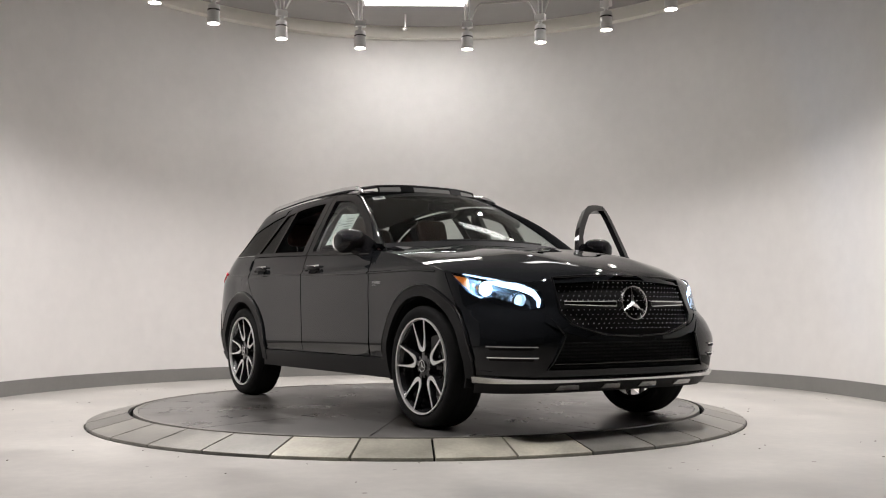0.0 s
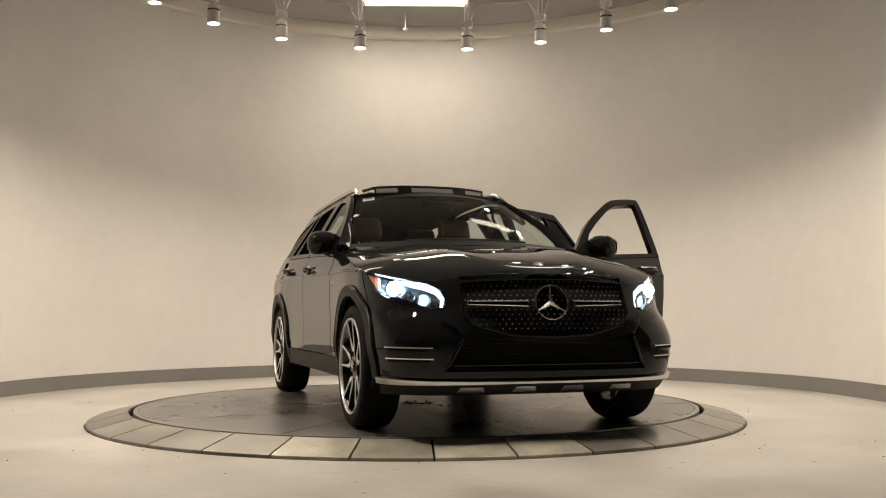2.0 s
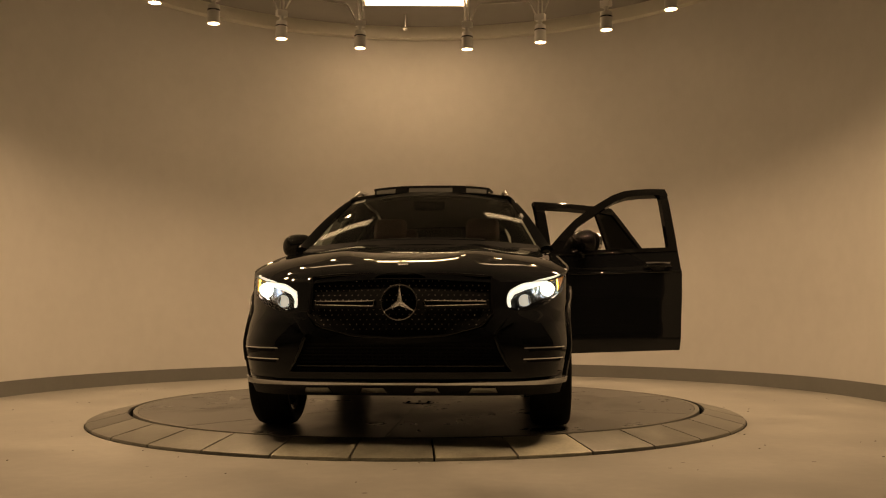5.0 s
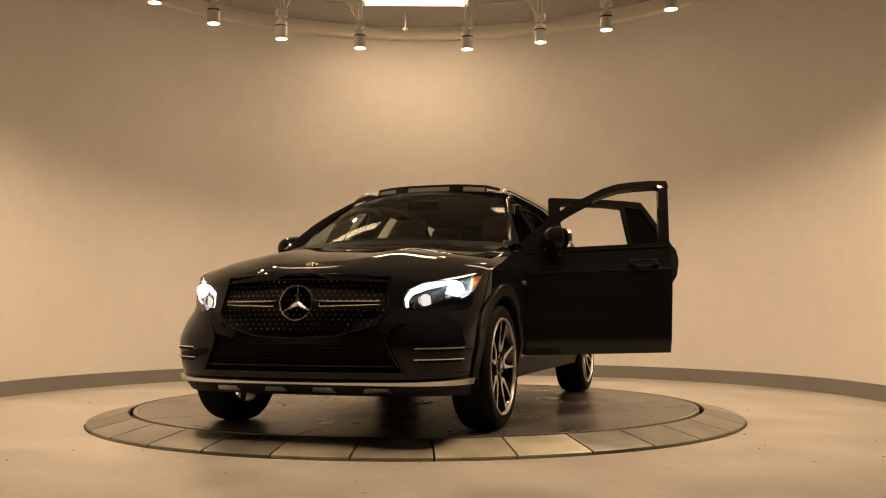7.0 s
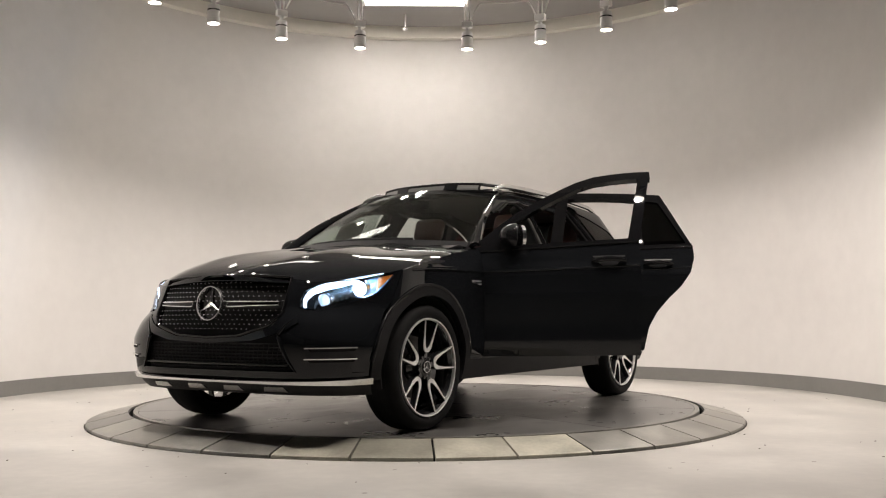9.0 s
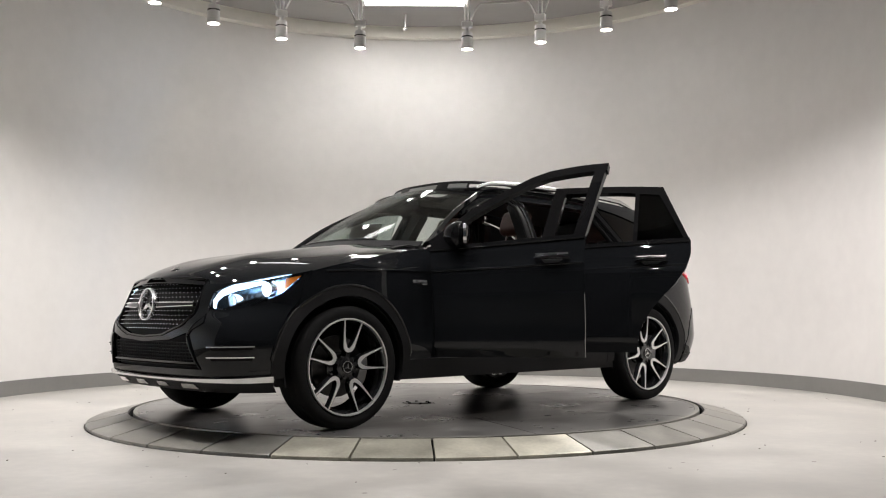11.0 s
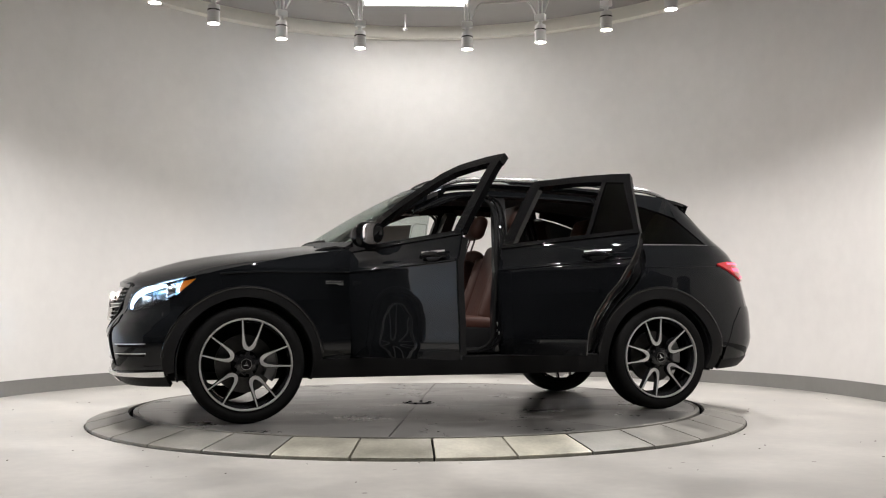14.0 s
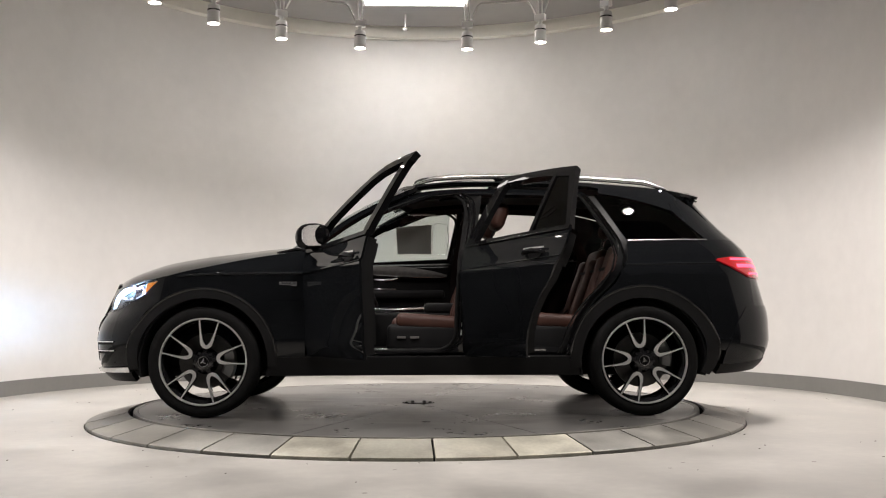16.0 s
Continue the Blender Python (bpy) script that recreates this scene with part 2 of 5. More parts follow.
def lathe(profile, segs=48, axis="z", bm=None, m=None, closed=False):
    """Turns (radius, height) points round an axis."""
    bm = bm or bmesh.new()
    rings = []
    for r, h in profile:
        ring = []
        for i in range(segs):
            a = math.tau * i / segs
            c, s = r * math.cos(a), r * math.sin(a)
            co = Vector((c, s, h)) if axis == "z" else Vector((c, h, s))
            ring.append(bm.verts.new(m @ co if m else co))
        rings.append(ring)
    pairs = list(zip(rings, rings[1:])) + ([(rings[-1], rings[0])] if closed else [])
    for a, b in pairs:
        for i in range(segs):
            j = (i + 1) % segs
            bm.faces.new((a[i], a[j], b[j], b[i]))
    if not closed:
        for ring, r in ((rings[0], profile[0][0]), (rings[-1], profile[-1][0])):
            if r > 1e-4:
                bm.faces.new(ring)
    return bm


def tube(points, radius, segs=10, bm=None, closed=False):
    """A round bar along points."""
    bm = bm or bmesh.new()
    pts = [Vector(p) for p in points]
    rings = []
    for i, p in enumerate(pts):
        a = pts[i - 1] if i or closed else p
        b = pts[(i + 1) % len(pts)] if i < len(pts) - 1 or closed else p
        d = (b - a).normalized()
        side = d.cross(Vector((0, 0, 1)))
        if side.length < 0.1:
            side = d.cross(Vector((1, 0, 0)))
        side.normalize()
        up = side.cross(d)
        r = radius[i] if isinstance(radius, (list, tuple)) else radius
        rings.append([bm.verts.new(p + r * (math.cos(math.tau * k / segs) * side + math.sin(math.tau * k / segs) * up)) for k in range(segs)])
    for a, b in list(zip(rings, rings[1:])) + ([(rings[-1], rings[0])] if closed else []):
        for k in range(segs):
            j = (k + 1) % segs
            bm.faces.new((a[k], a[j], b[j], b[k]))
    if not closed:
        bm.faces.new(rings[0])
        bm.faces.new(rings[-1])
    return bm


def interp(keys, t):
    """Value at t of a smooth curve through (t, value) keys, in rising order."""
    if t <= keys[0][0]:
        return keys[0][1]
    if t >= keys[-1][0]:
        return keys[-1][1]
    for i in range(len(keys) - 1):
        if t <= keys[i + 1][0]:
            (t0, v0), (t1, v1) = keys[i], keys[i + 1]
            h = t1 - t0
            d = (v1 - v0) / h
            def slope(j):
                if j <= 0 or j >= len(keys) - 1:
                    return d
                a = (keys[j][1] - keys[j - 1][1]) / (keys[j][0] - keys[j - 1][0])
                b = (keys[j + 1][1] - keys[j][1]) / (keys[j + 1][0] - keys[j][0])
                return 0 if a * b <= 0 else 2 * a * b / (a + b)
            m0, m1 = slope(i), slope(i + 1)
            s = (t - t0) / h
            return ((2 * s**3 - 3 * s**2 + 1) * v0 + (s**3 - 2 * s**2 + s) * h * m0 + (-2 * s**3 + 3 * s**2) * v1 + (s**3 - s**2) * h * m1)


def resample(pts, n):
    """n + 1 points evenly along a polyline."""
    pts = [Vector((*p, 0)) if len(p) == 2 else Vector(p) for p in pts]
    acc = [0.0]
    for a, b in zip(pts, pts[1:]):
        acc.append(acc[-1] + (b - a).length)
    out, j = [], 0
    for i in range(n + 1):
        s = acc[-1] * i / n
        while j < len(pts) - 2 and acc[j + 1] < s:
            j += 1
        f = (s - acc[j]) / max(1e-9, acc[j + 1] - acc[j])
        out.append(pts[j].lerp(pts[j + 1], min(1, max(0, f))))
    return out


def sheet(bm, rows, thick=0.0):
    """Quads through rows of points; with thick, a closed slab grown against the normal."""
    nr, nc = len(rows), len(rows[0])
    out = [[bm.verts.new(p) for p in r] for r in rows]
    for i in range(nr - 1):
        for j in range(nc - 1):
            q = [out[i][j], out[i][j + 1], out[i + 1][j + 1], out[i + 1][j]]
            try:
                bm.faces.new(q)
            except ValueError:
                pass
    if thick:
        def normal(i, j):
            a = Vector(rows[min(i + 1, nr - 1)][j]) - Vector(rows[max(i - 1, 0)][j])
            b = Vector(rows[i][min(j + 1, nc - 1)]) - Vector(rows[i][max(j - 1, 0)])
            n = a.cross(b)
            return n.normalized() if n.length > 1e-9 else Vector((0, 0, 0))
        inn = [[bm.verts.new(Vector(rows[i][j]) - thick * normal(i, j)) for j in range(nc)] for i in range(nr)]
        for i in range(nr - 1):
            for j in range(nc - 1):
                bm.faces.new((inn[i][j], inn[i + 1][j], inn[i + 1][j + 1], inn[i][j + 1]))
        rim = [(0, j) for j in range(nc)] + [(i, nc - 1) for i in range(1, nr)] + [(nr - 1, j) for j in range(nc - 2, -1, -1)] + [(i, 0) for i in range(nr - 2, 0, -1)]
        for (a, b), (c, d) in zip(rim, rim[1:] + rim[:1]):
            bm.faces.new((out[a][b], out[c][d], inn[c][d], inn[a][b]))
    return out


# ------------------------------------------------------------------ the room
def arc(radius, a0, a1, n, c=WALL_C):
    return [(c[0] + radius * math.cos(radians(a0 + (a1 - a0) * i / n)), c[1] + radius * math.sin(radians(a0 + (a1 - a0) * i / n))) for i in range(n + 1)]


def wall_line(off=0.0):
    """Plan of the curved wall: round the turntable, then straight and out to the wider showroom in front."""
    r = WALL_R + off
    pts = arc(r, 0, 180, 96)
    return [(WALL_C[0] + r, -2.2)] + pts + [(WALL_C[0] - r, -3.6)]


def extrude_plan(line_in, line_out, z0, z1):
    bm = bmesh.new()
    n = len(line_in)
    q = [[bm.verts.new((*p, z)) for p in line] for line in (line_in, line_out) for z in (z0, z1)]
    a0, a1, b0, b1 = q
    for i in range(n - 1):
        bm.faces.new((a0[i], a0[i + 1], a1[i + 1], a1[i]))
        bm.faces.new((b0[i], b1[i], b1[i + 1], b0[i + 1]))
        bm.faces.new((a1[i], a1[i + 1], b1[i + 1], b1[i]))
        bm.faces.new((a0[i], b0[i], b0[i + 1], a0[i + 1]))
    for i in (0, n - 1):
        bm.faces.new((a0[i], a1[i], b1[i], b0[i]))
    return bm


def build_room():
    bm = bmesh.new()
    n = 60
    rings = []
    for r, z in ((2.2, FLOOR - 0.12), (2.365, FLOOR - 0.12), (2.365, FLOOR)):
        rings.append([bm.verts.new((r * math.cos(math.tau * i / 96), r * math.sin(math.tau * i / 96), z)) for i in range(96)])
    for a, b in zip(rings, rings[1:]):
        for i in range(96):
            bm.faces.new((a[i], a[(i + 1) % 96], b[(i + 1) % 96], b[i]))
    outer = []
    for i in range(96):
        c, s = math.cos(math.tau * i / 96), math.sin(math.tau * i / 96)
        k = min(9.0 / max(abs(c), 1e-6), (14.0 if s < 0 else 7.0) / max(abs(s), 1e-6))
        outer.append(bm.verts.new((c * k, s * k, FLOOR)))
    for i in range(96):
        bm.faces.new((rings[-1][i], rings[-1][(i + 1) % 96], outer[(i + 1) % 96], outer[i]))
    tagged(part("floor", bm, CONCRETE), "pale polished concrete floor with scuffs and specks", "floor", kind="structure")

    tagged(part("wall_curved", extrude_plan(wall_line(), wall_line(0.15), FLOOR, 4.145), PLASTER), "smooth off-white plaster wall curving round the turntable", "wall", kind="structure")
    tagged(part("trim", extrude_plan(wall_line(-0.11), wall_line(0.15), 4.145, CEIL), TRIM_PAINT), "pale painted trim band at the top of the curved wall", "trim", kind="structure")
    tagged(part("baseboard", extrude_plan(wall_line(-0.014), wall_line(-0.001), FLOOR, 0.06), BASE_GREY), "grey vinyl baseboard along the curved wall", "baseboard", kind="structure")
    tagged(part("ceiling", box((-9, -2.2, CEIL), (9, 7, CEIL + 0.15)), CEIL_PAINT), "flat grey painted ceiling", "ceiling", kind="structure")
    # added out of view, kept dark for the reflections in paint and window frames
    tagged(part("ceiling_front", box((-9, -14, CEIL), (9, -2.2, CEIL + 0.15)), FRONT_CEILING), "unseen dark ceiling in front, added to keep reflections dark", "ceiling", kind="structure")
    # unseen walls added round the room, dim in the car's reflections
    for name, lo, hi in (("wall_north", (-9, 6.85, FLOOR), (9, 7, CEIL)), ("wall_south", (-9, -14, FLOOR), (9, -13.85, CEIL)),
                         ("wall_west", (-9, -13.85, FLOOR), (-8.85, 6.85, CEIL)), ("wall_east", (8.85, -13.85, FLOOR), (9, 6.85, CEIL)),
                         ("wall_front_west", (-8.85, -3.75, FLOOR), (WALL_C[0] - WALL_R - 0.153, -3.6, CEIL)), ("wall_front_east", (WALL_C[0] + WALL_R + 0.153, -2.35, FLOOR), (8.85, -2.2, CEIL))):
        tagged(part(name, box(lo, hi), SHOWROOM), "unseen grey showroom wall, added to close the room", "wall", kind="structure")


build_room()


def build_crumbs():
    """Small chips of dirt swept about on the floor outside the ring."""
    rng = random.Random(11)
    bm = bmesh.new()
    for k in range(60):
        a = rng.uniform(0, math.tau)
        d = 2.4 + 1.35 * rng.random() ** 1.6
        x, y = d * math.cos(a), d * math.sin(a) + (0.0 if math.sin(a) < 0 else 0.5 * math.sin(a))
        w = rng.uniform(0.002, 0.0055)
        add_box(bm, (-w, -w * rng.uniform(0.4, 1.0), 0), (w, w * 0.7, w * 0.5), m=pose(x, y, FLOOR + 0.0005, 0, 0, rng.uniform(0, 180)))
    tagged(part("floor_crumbs", bm, CRUMB, smooth=0), "small dark crumbs of dirt on the concrete floor", "dirt", kind="stuff")


build_crumbs()


# ------------------------------------------------------------------ turntable
DISC_R = 2.05
# the four plates nearest the camera get the paler beige steel
PALE_PLATES = {23, 24, 25, 26}


def build_turntable():
    base = empty("turntable_ring")
    tagged(base, "fixed sloping ring of grey steel plates round the turntable", "turntable ring")
    bm = lathe([(2.30, FLOOR - 0.1), (2.345, FLOOR - 0.1), (2.345, FLOOR - 0.02), (2.09, -0.045), (2.075, -0.012), (2.068, -0.012), (2.068, -0.1)], 144, closed=True)
    part("ring_bed", bm, GAP_DARK, base, "dark bed under the plates")
    cuts = sorted((272 + 360 / 34 * k) % 360 for k in range(34))
    for i, a in enumerate(cuts):
        b = cuts[(i + 1) % len(cuts)]
        if b < a:
            b += 360
        bm = bmesh.new()
        gap = 0.16
        k = 8
        rows = []
        for j in range(k + 1):
            t = radians(a + gap + (b - a - 2 * gap) * j / k)
            c, s = math.cos(t), math.sin(t)
            rows.append([(c * r, s * r, z) for r, z in ((2.082, -0.03), (2.082, -0.002), (2.088, 0.0), (2.34, -0.058), (2.353, -0.064), (2.356, FLOOR + 0.001), (2.34, FLOOR - 0.01))])
        vs = [[bm.verts.new(p) for p in r] for r in rows]
        for p, q in zip(vs, vs[1:]):
            for m in range(len(p)):
                bm.faces.new((p[m], p[(m + 1) % len(p)], q[(m + 1) % len(p)], q[m]))
        bm.faces.new(vs[0])
        bm.faces.new(vs[-1])
        part("plate", bm, RING_PALE if i in PALE_PLATES else RING_STEEL, base, smooth=30)

    disc = empty("turntable_disc")
    tagged(disc, "round grey steel turntable deck with tyre marks, radial seams and painted car shade", "turntable")
    # eight sector plates with thin seams, an edge band and a central hub plate
    seams = [0, 69, 109, 141, 180, 249, 289, 321, 360]
    for s0, s1 in zip(seams, seams[1:]):
        a0, a1 = s0 + 0.12, s1 - 0.12
        bm = bmesh.new()
        top, bot = [], []
        for r in (0.122, 0.6, 1.2, 1.7, DISC_R - 0.035):
            tr, br = [], []
            for j in range(13):
                t = radians(a0 + (a1 - a0) * j / 12)
                tr.append(bm.verts.new((r * math.cos(t), r * math.sin(t), 0)))
                br.append(bm.verts.new((r * math.cos(t), r * math.sin(t), -0.02)))
            top.append(tr)
            bot.append(br)
        for p, q in zip(top, top[1:]):
            for j in range(12):
                bm.faces.new((p[j], q[j], q[j + 1], p[j + 1]))
        for g in range(len(top) - 1):
            for j in (0, 12):
                bm.faces.new((top[g][j], top[g + 1][j], bot[g + 1][j], bot[g][j]))
        for j in range(12):
            bm.faces.new((top[-1][j], top[-1][j + 1], bot[-1][j + 1], bot[-1][j]))
            bm.faces.new((top[0][j], top[0][j + 1], bot[0][j + 1], bot[0][j]))
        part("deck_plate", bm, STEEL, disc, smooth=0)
    part("under_deck", lathe([(0.01, -0.05), (DISC_R - 0.03, -0.05), (DISC_R - 0.03, -0.019), (0.01, -0.019)], 128, closed=True), GAP_DARK, disc)
    part("edge_band", lathe([(DISC_R - 0.032, -0.03), (DISC_R - 0.032, 0.001), (DISC_R - 0.002, 0.001), (DISC_R, -0.004), (DISC_R, -0.05)], 144, closed=True), RING_STEEL, disc)
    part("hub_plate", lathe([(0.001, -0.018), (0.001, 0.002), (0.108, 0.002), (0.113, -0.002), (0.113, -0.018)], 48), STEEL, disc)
    for i in range(6):
        a = math.tau * i / 6
        part("hub_bolt", lathe([(0.0, 0.006), (0.01, 0.006), (0.013, 0.004), (0.013, 0.0)], 8), GAP_DARK, disc, m=pose(0.088 * math.cos(a), 0.088 * math.sin(a), 0.002))
    return disc


turntable = build_turntable()


# ------------------------------------------------------------------ ceiling lights
def build_spot():
    spot = empty("spotlight")
    tagged(spot, "white cylindrical spotlight hanging from a thin conduit", "spotlight", group="ring of spotlights over the turntable")
    part("lamp_head", lathe([(0.0, 0.182), (0.05, 0.182), (0.056, 0.174), (0.057, 0.138), (0.051, 0.136), (0.051, 0.126), (0.058, 0.124), (0.059, 0.118), (0.06, 0.0), (0.056, 0.0), (0.054, 0.02), (0.0, 0.022)], 28), SPOT_WHITE, spot)
    bm = bmesh.new()
    for i in range(24):
        a = math.tau * i / 24
        add_box(bm, (-0.0055, 0.0495, 0.126), (0.0055, 0.0585, 0.136), m=pose(0, 0, 0, 0, 0, math.degrees(a)))
    part("vent_slots", bm, GAP_DARK, spot, "dark vent slots")
    part("bulb", lathe([(0.0, 0.004), (0.03, 0.003), (0.052, 0.008), (0.052, 0.018), (0.0, 0.018)], 24), SPOT_GLOW, spot, "glowing lamp face")
    part("knuckle", lathe([(0.0, 0.18), (0.018, 0.182), (0.022, 0.195), (0.018, 0.212), (0.024, 0.216), (0.024, 0.232), (0.0, 0.232)], 16), SPOT_WHITE, spot)
    part("junction_box", box((-0.055, -0.03, 0.23), (0.055, 0.03, 0.295), 0.006), SPOT_WHITE, spot)
    bm = tube([(-0.022, 0, 0.28), (-0.022, 0, CEIL - SPOT_Z)], 0.011)
    tube([(0.02, 0.0, 0.28), (0.02, 0, CEIL - SPOT_Z)], 0.009, bm=bm)
    part("conduit", bm, CONDUIT, spot)
    return spot


def build_ceiling_things():
    first = None
    places = list(spot_places())
    for x, y, r in places:
        m = pose(x, y, SPOT_Z, 0, 0, math.degrees(r) - 90)
        if first is None:
            first = build_spot()
            first.matrix_basis = m
        else:
            copy_thing(first, m)
    # flexible conduits looping from box to box, out of sight between the middle pair
    ring = sorted(places, key=lambda p: p[2] % math.tau)
    for (x0, y0, a0), (x1, y1, a1) in zip(ring, ring[1:] + ring[:1]):
        d = ((a1 - a0) % math.tau)
        pts = []
        if 80 < math.degrees(a0) % 360 < 95 or math.degrees(d) > 22:
            continue
        ua, ub = a0 + 0.018, a1 - 0.018
        for i in range(25):
            f = i / 24
            a = ua + (ub - ua) * f
            lift = min(1.0, min(f, 1 - f) / 0.16)
            z = SPOT_Z + 0.28 + 0.17 * math.sin(lift * math.pi / 2) + 0.035 * f
            pts.append((SPOT_R * math.cos(a), SPOT_R * math.sin(a), z))
        tagged(part("flexible_conduit", tube(pts, 0.009), CONDUIT), "thin pale conduit looping between two spotlights", "conduit", group="conduits between spotlights")
    for x, y, w, d, rz in ((-0.03, 3.42, 1.17, 0.5, 0), (1.75, 2.2, 1.4, 0.2, 37), (-1.75, 2.2, 1.4, 0.2, -37)):
        p = empty("ceiling_panel", pose(x, y, CEIL, 0, 0, rz))
        tagged(p, "bright white rectangular light panel set in the ceiling", "ceiling light", group="ceiling light panels")
        bm = bmesh.new()
        for lo, hi in (((-w / 2 - 0.03, -d / 2 - 0.03), (w / 2 + 0.03, -d / 2)), ((-w / 2 - 0.03, d / 2), (w / 2 + 0.03, d / 2 + 0.03)),
                       ((-w / 2 - 0.03, -d / 2), (-w / 2, d / 2)), ((w / 2, -d / 2), (w / 2 + 0.03, d / 2))):
            add_box(bm, (*lo, -0.025), (*hi, -0.002))
        part("frame", bm, SPOT_WHITE, p)
        part("diffuser", box((-w / 2, -d / 2, -0.02), (w / 2, d / 2, -0.004)), SIDE_PANEL if rz else PANEL_LIGHT, p)
    s = empty("sprinkler", pose(-0.16, 4.08, CEIL))
    tagged(s, "small white ceiling sprinkler on a short pipe", "sprinkler")
    part("pipe", tube([(0, 0, 0), (0, 0, -0.165)], 0.012), CONDUIT, s)
    part("rose", lathe([(0.0, -0.16), (0.016, -0.16), (0.036, -0.18), (0.03, -0.19), (0.0, -0.195)], 16), SPOT_WHITE, s)


build_ceiling_things()


# ------------------------------------------------------------------ the car: x forward, y to its left, z up from the deck
AXLE = 1.4365
HUB_Z = 0.362
ARCH_R = 0.425
XS = 1.6
WIDTH = [(0.2, 0.88), (0.3, 0.905), (0.42, 0.928), (0.475, 0.937), (0.5, 0.9385), (0.58, 0.9375), (0.68, 0.9405), (0.8, 0.945), (0.9, 0.9435), (0.94, 0.9445), (0.962, 0.94), (0.985, 0.926), (1.04, 0.906), (1.1, 0.882),
         (1.16, 0.852), (1.3, 0.772), (1.42, 0.702), (1.5, 0.652), (1.56, 0.605), (1.62, 0.54)]
NOSE = [(0.2, 2.10), (0.27, 2.2), (0.33, 2.235), (0.5, 2.255), (0.6, 2.262), (0.73, 2.25), (0.82, 2.22), (0.88, 2.18), (0.95, 2.12), (1.05, 1.95)]
TAIL = [(0.25, -2.25), (0.35, -2.38), (0.5, -2.44), (0.62, -2.44), (0.8, -2.4), (0.95, -2.36), (1.08, -2.315), (1.18, -2.235), (1.3, -2.12), (1.45, -1.98), (1.56, -1.9)]
NOSE_N = [(0.25, 3.4), (0.35, 3.6), (0.5, 3.6), (0.6, 3.0), (0.72, 2.15), (0.95, 2.0)]
TAIL_N = [(0.3, 3.6), (0.9, 3.2), (1.12, 3.0), (1.25, 2.6), (1.5, 2.5)]
FLANK = [(-1.6, 0.99), (-1.3, 1.0), (-0.7, 0.987), (0.2, 0.98), (0.8, 0.985), (1.35, 1.0), (1.6, 0.992)]
HOOD_C = [(0.7, 1.14), (1.06, 1.12), (1.48, 1.074), (1.75, 1.032), (1.95, 0.986), (2.08, 0.946), (2.16, 0.912), (2.21, 0.885)]
BELT = [(-2.3, 1.17), (-1.3, 1.155), (-0.3, 1.12), (0.75, 1.075)]
ROOF_C = [(-1.95, 1.545), (-1.4, 1.612), (-0.9, 1.642), (-0.4, 1.645), (0.0, 1.612), (0.2, 1.574)]
ROOF_E = [(-1.95, 1.485), (-1.4, 1.555), (-0.9, 1.587), (-0.4, 1.59), (0.0, 1.565), (0.2, 1.52)]


def skin(u, z, out=0.0):
    """A point of the body's side: u is x along the flank, and runs on round the nose (2.6 its middle) and the tail (-2.6)."""
    b = interp(WIDTH, z)
    lower = max(0.0, min(1.0, (1.15 - z) / 0.2))
    if abs(u) <= XS:
        f = 1 + (interp(FLANK, u) - 1) * lower
        # a crease along the doors under the handles, and a hollow low down
        b *= f
        x, y = u, b
    else:
        th = (abs(u) - XS) * math.pi / 2
        n = interp(NOSE_N if u > 0 else TAIL_N, z)
        a = (interp(NOSE, z) - XS) if u > 0 else (-XS - interp(TAIL, z))
        b *= 1 + (interp(FLANK, math.copysign(XS, u)) - 1) * lower
        s, c = math.sin(th), math.cos(th)
        k = (abs(s) ** n + abs(c) ** n) ** (-1 / n)
        x, y = math.copysign(XS + a * s * k, u), b * c * k
    p = Vector((x, y, z))
    if out:
        e = 0.004
        n = (skin(u + e, z) - skin(u - e, z)).cross(skin(u, z + e) - skin(u, z - e))
        if n.y * y < 0 or (abs(y) < 0.05 and n.x * x < 0):
            n = -n
        p = p + n.normalized() * out
    return p


def ruled(bm, a, b, nt, nv, out=0.0, thick=0.0, side=1, raw=False):
    """A patch of the skin between two lines of (u, z)."""
    A = [Vector((*p, 0)) for p in a] if raw else resample(a, nt)
    B = [Vector((*p, 0)) for p in b] if raw else resample(b, nt)
    rows = []
    for p, q in zip(A, B):
        row = []
        for j in range(nv + 1):
            w = p.lerp(q, j / nv)
            s = skin(w.x, w.y, out)
            row.append((s.x, s.y * side, s.z))
        rows.append(row)
    # make the slab grow towards the inside
    p, q, r = Vector(rows[0][0]), Vector(rows[-1][0]), Vector(rows[0][-1])
    mid = Vector(rows[len(rows) // 2][nv // 2])
    i, j = len(rows) // 2, nv // 2
    i2, j2 = min(i + 1, len(rows) - 1), min(j + 1, nv)
    n = (Vector(rows[i2][j]) - Vector(rows[i2 - 1][j])).cross(Vector(rows[i2][j2]) - Vector(rows[i2][j2 - 1]))
    if n.dot(Vector((mid.x * 0.3, mid.y, 0))) < 0:
        rows = [r[::-1] for r in rows]
    sheet(bm, rows, thick)
    return bm


def arch(x0, r, a0, a1, n=20, z=HUB_Z):
    pts = [(x0 + r * math.cos(radians(a0 + (a1 - a0) * i / n)), z + r * math.sin(radians(a0 + (a1 - a0) * i / n))) for i in range(n + 1)]
    # behind the rear axle u runs slower than x
    return [(-XS + (x + XS) * 0.78 if x < -XS else x, h) for x, h in pts]


def hood_edge(x):
    return interp(HOOD_C, x) - interp([(0.7, 0.05), (0.95, 0.065), (1.5, 0.112), (1.9, 0.136), (2.1, 0.1), (2.16, 0.065), (2.21, 0.02)], x)


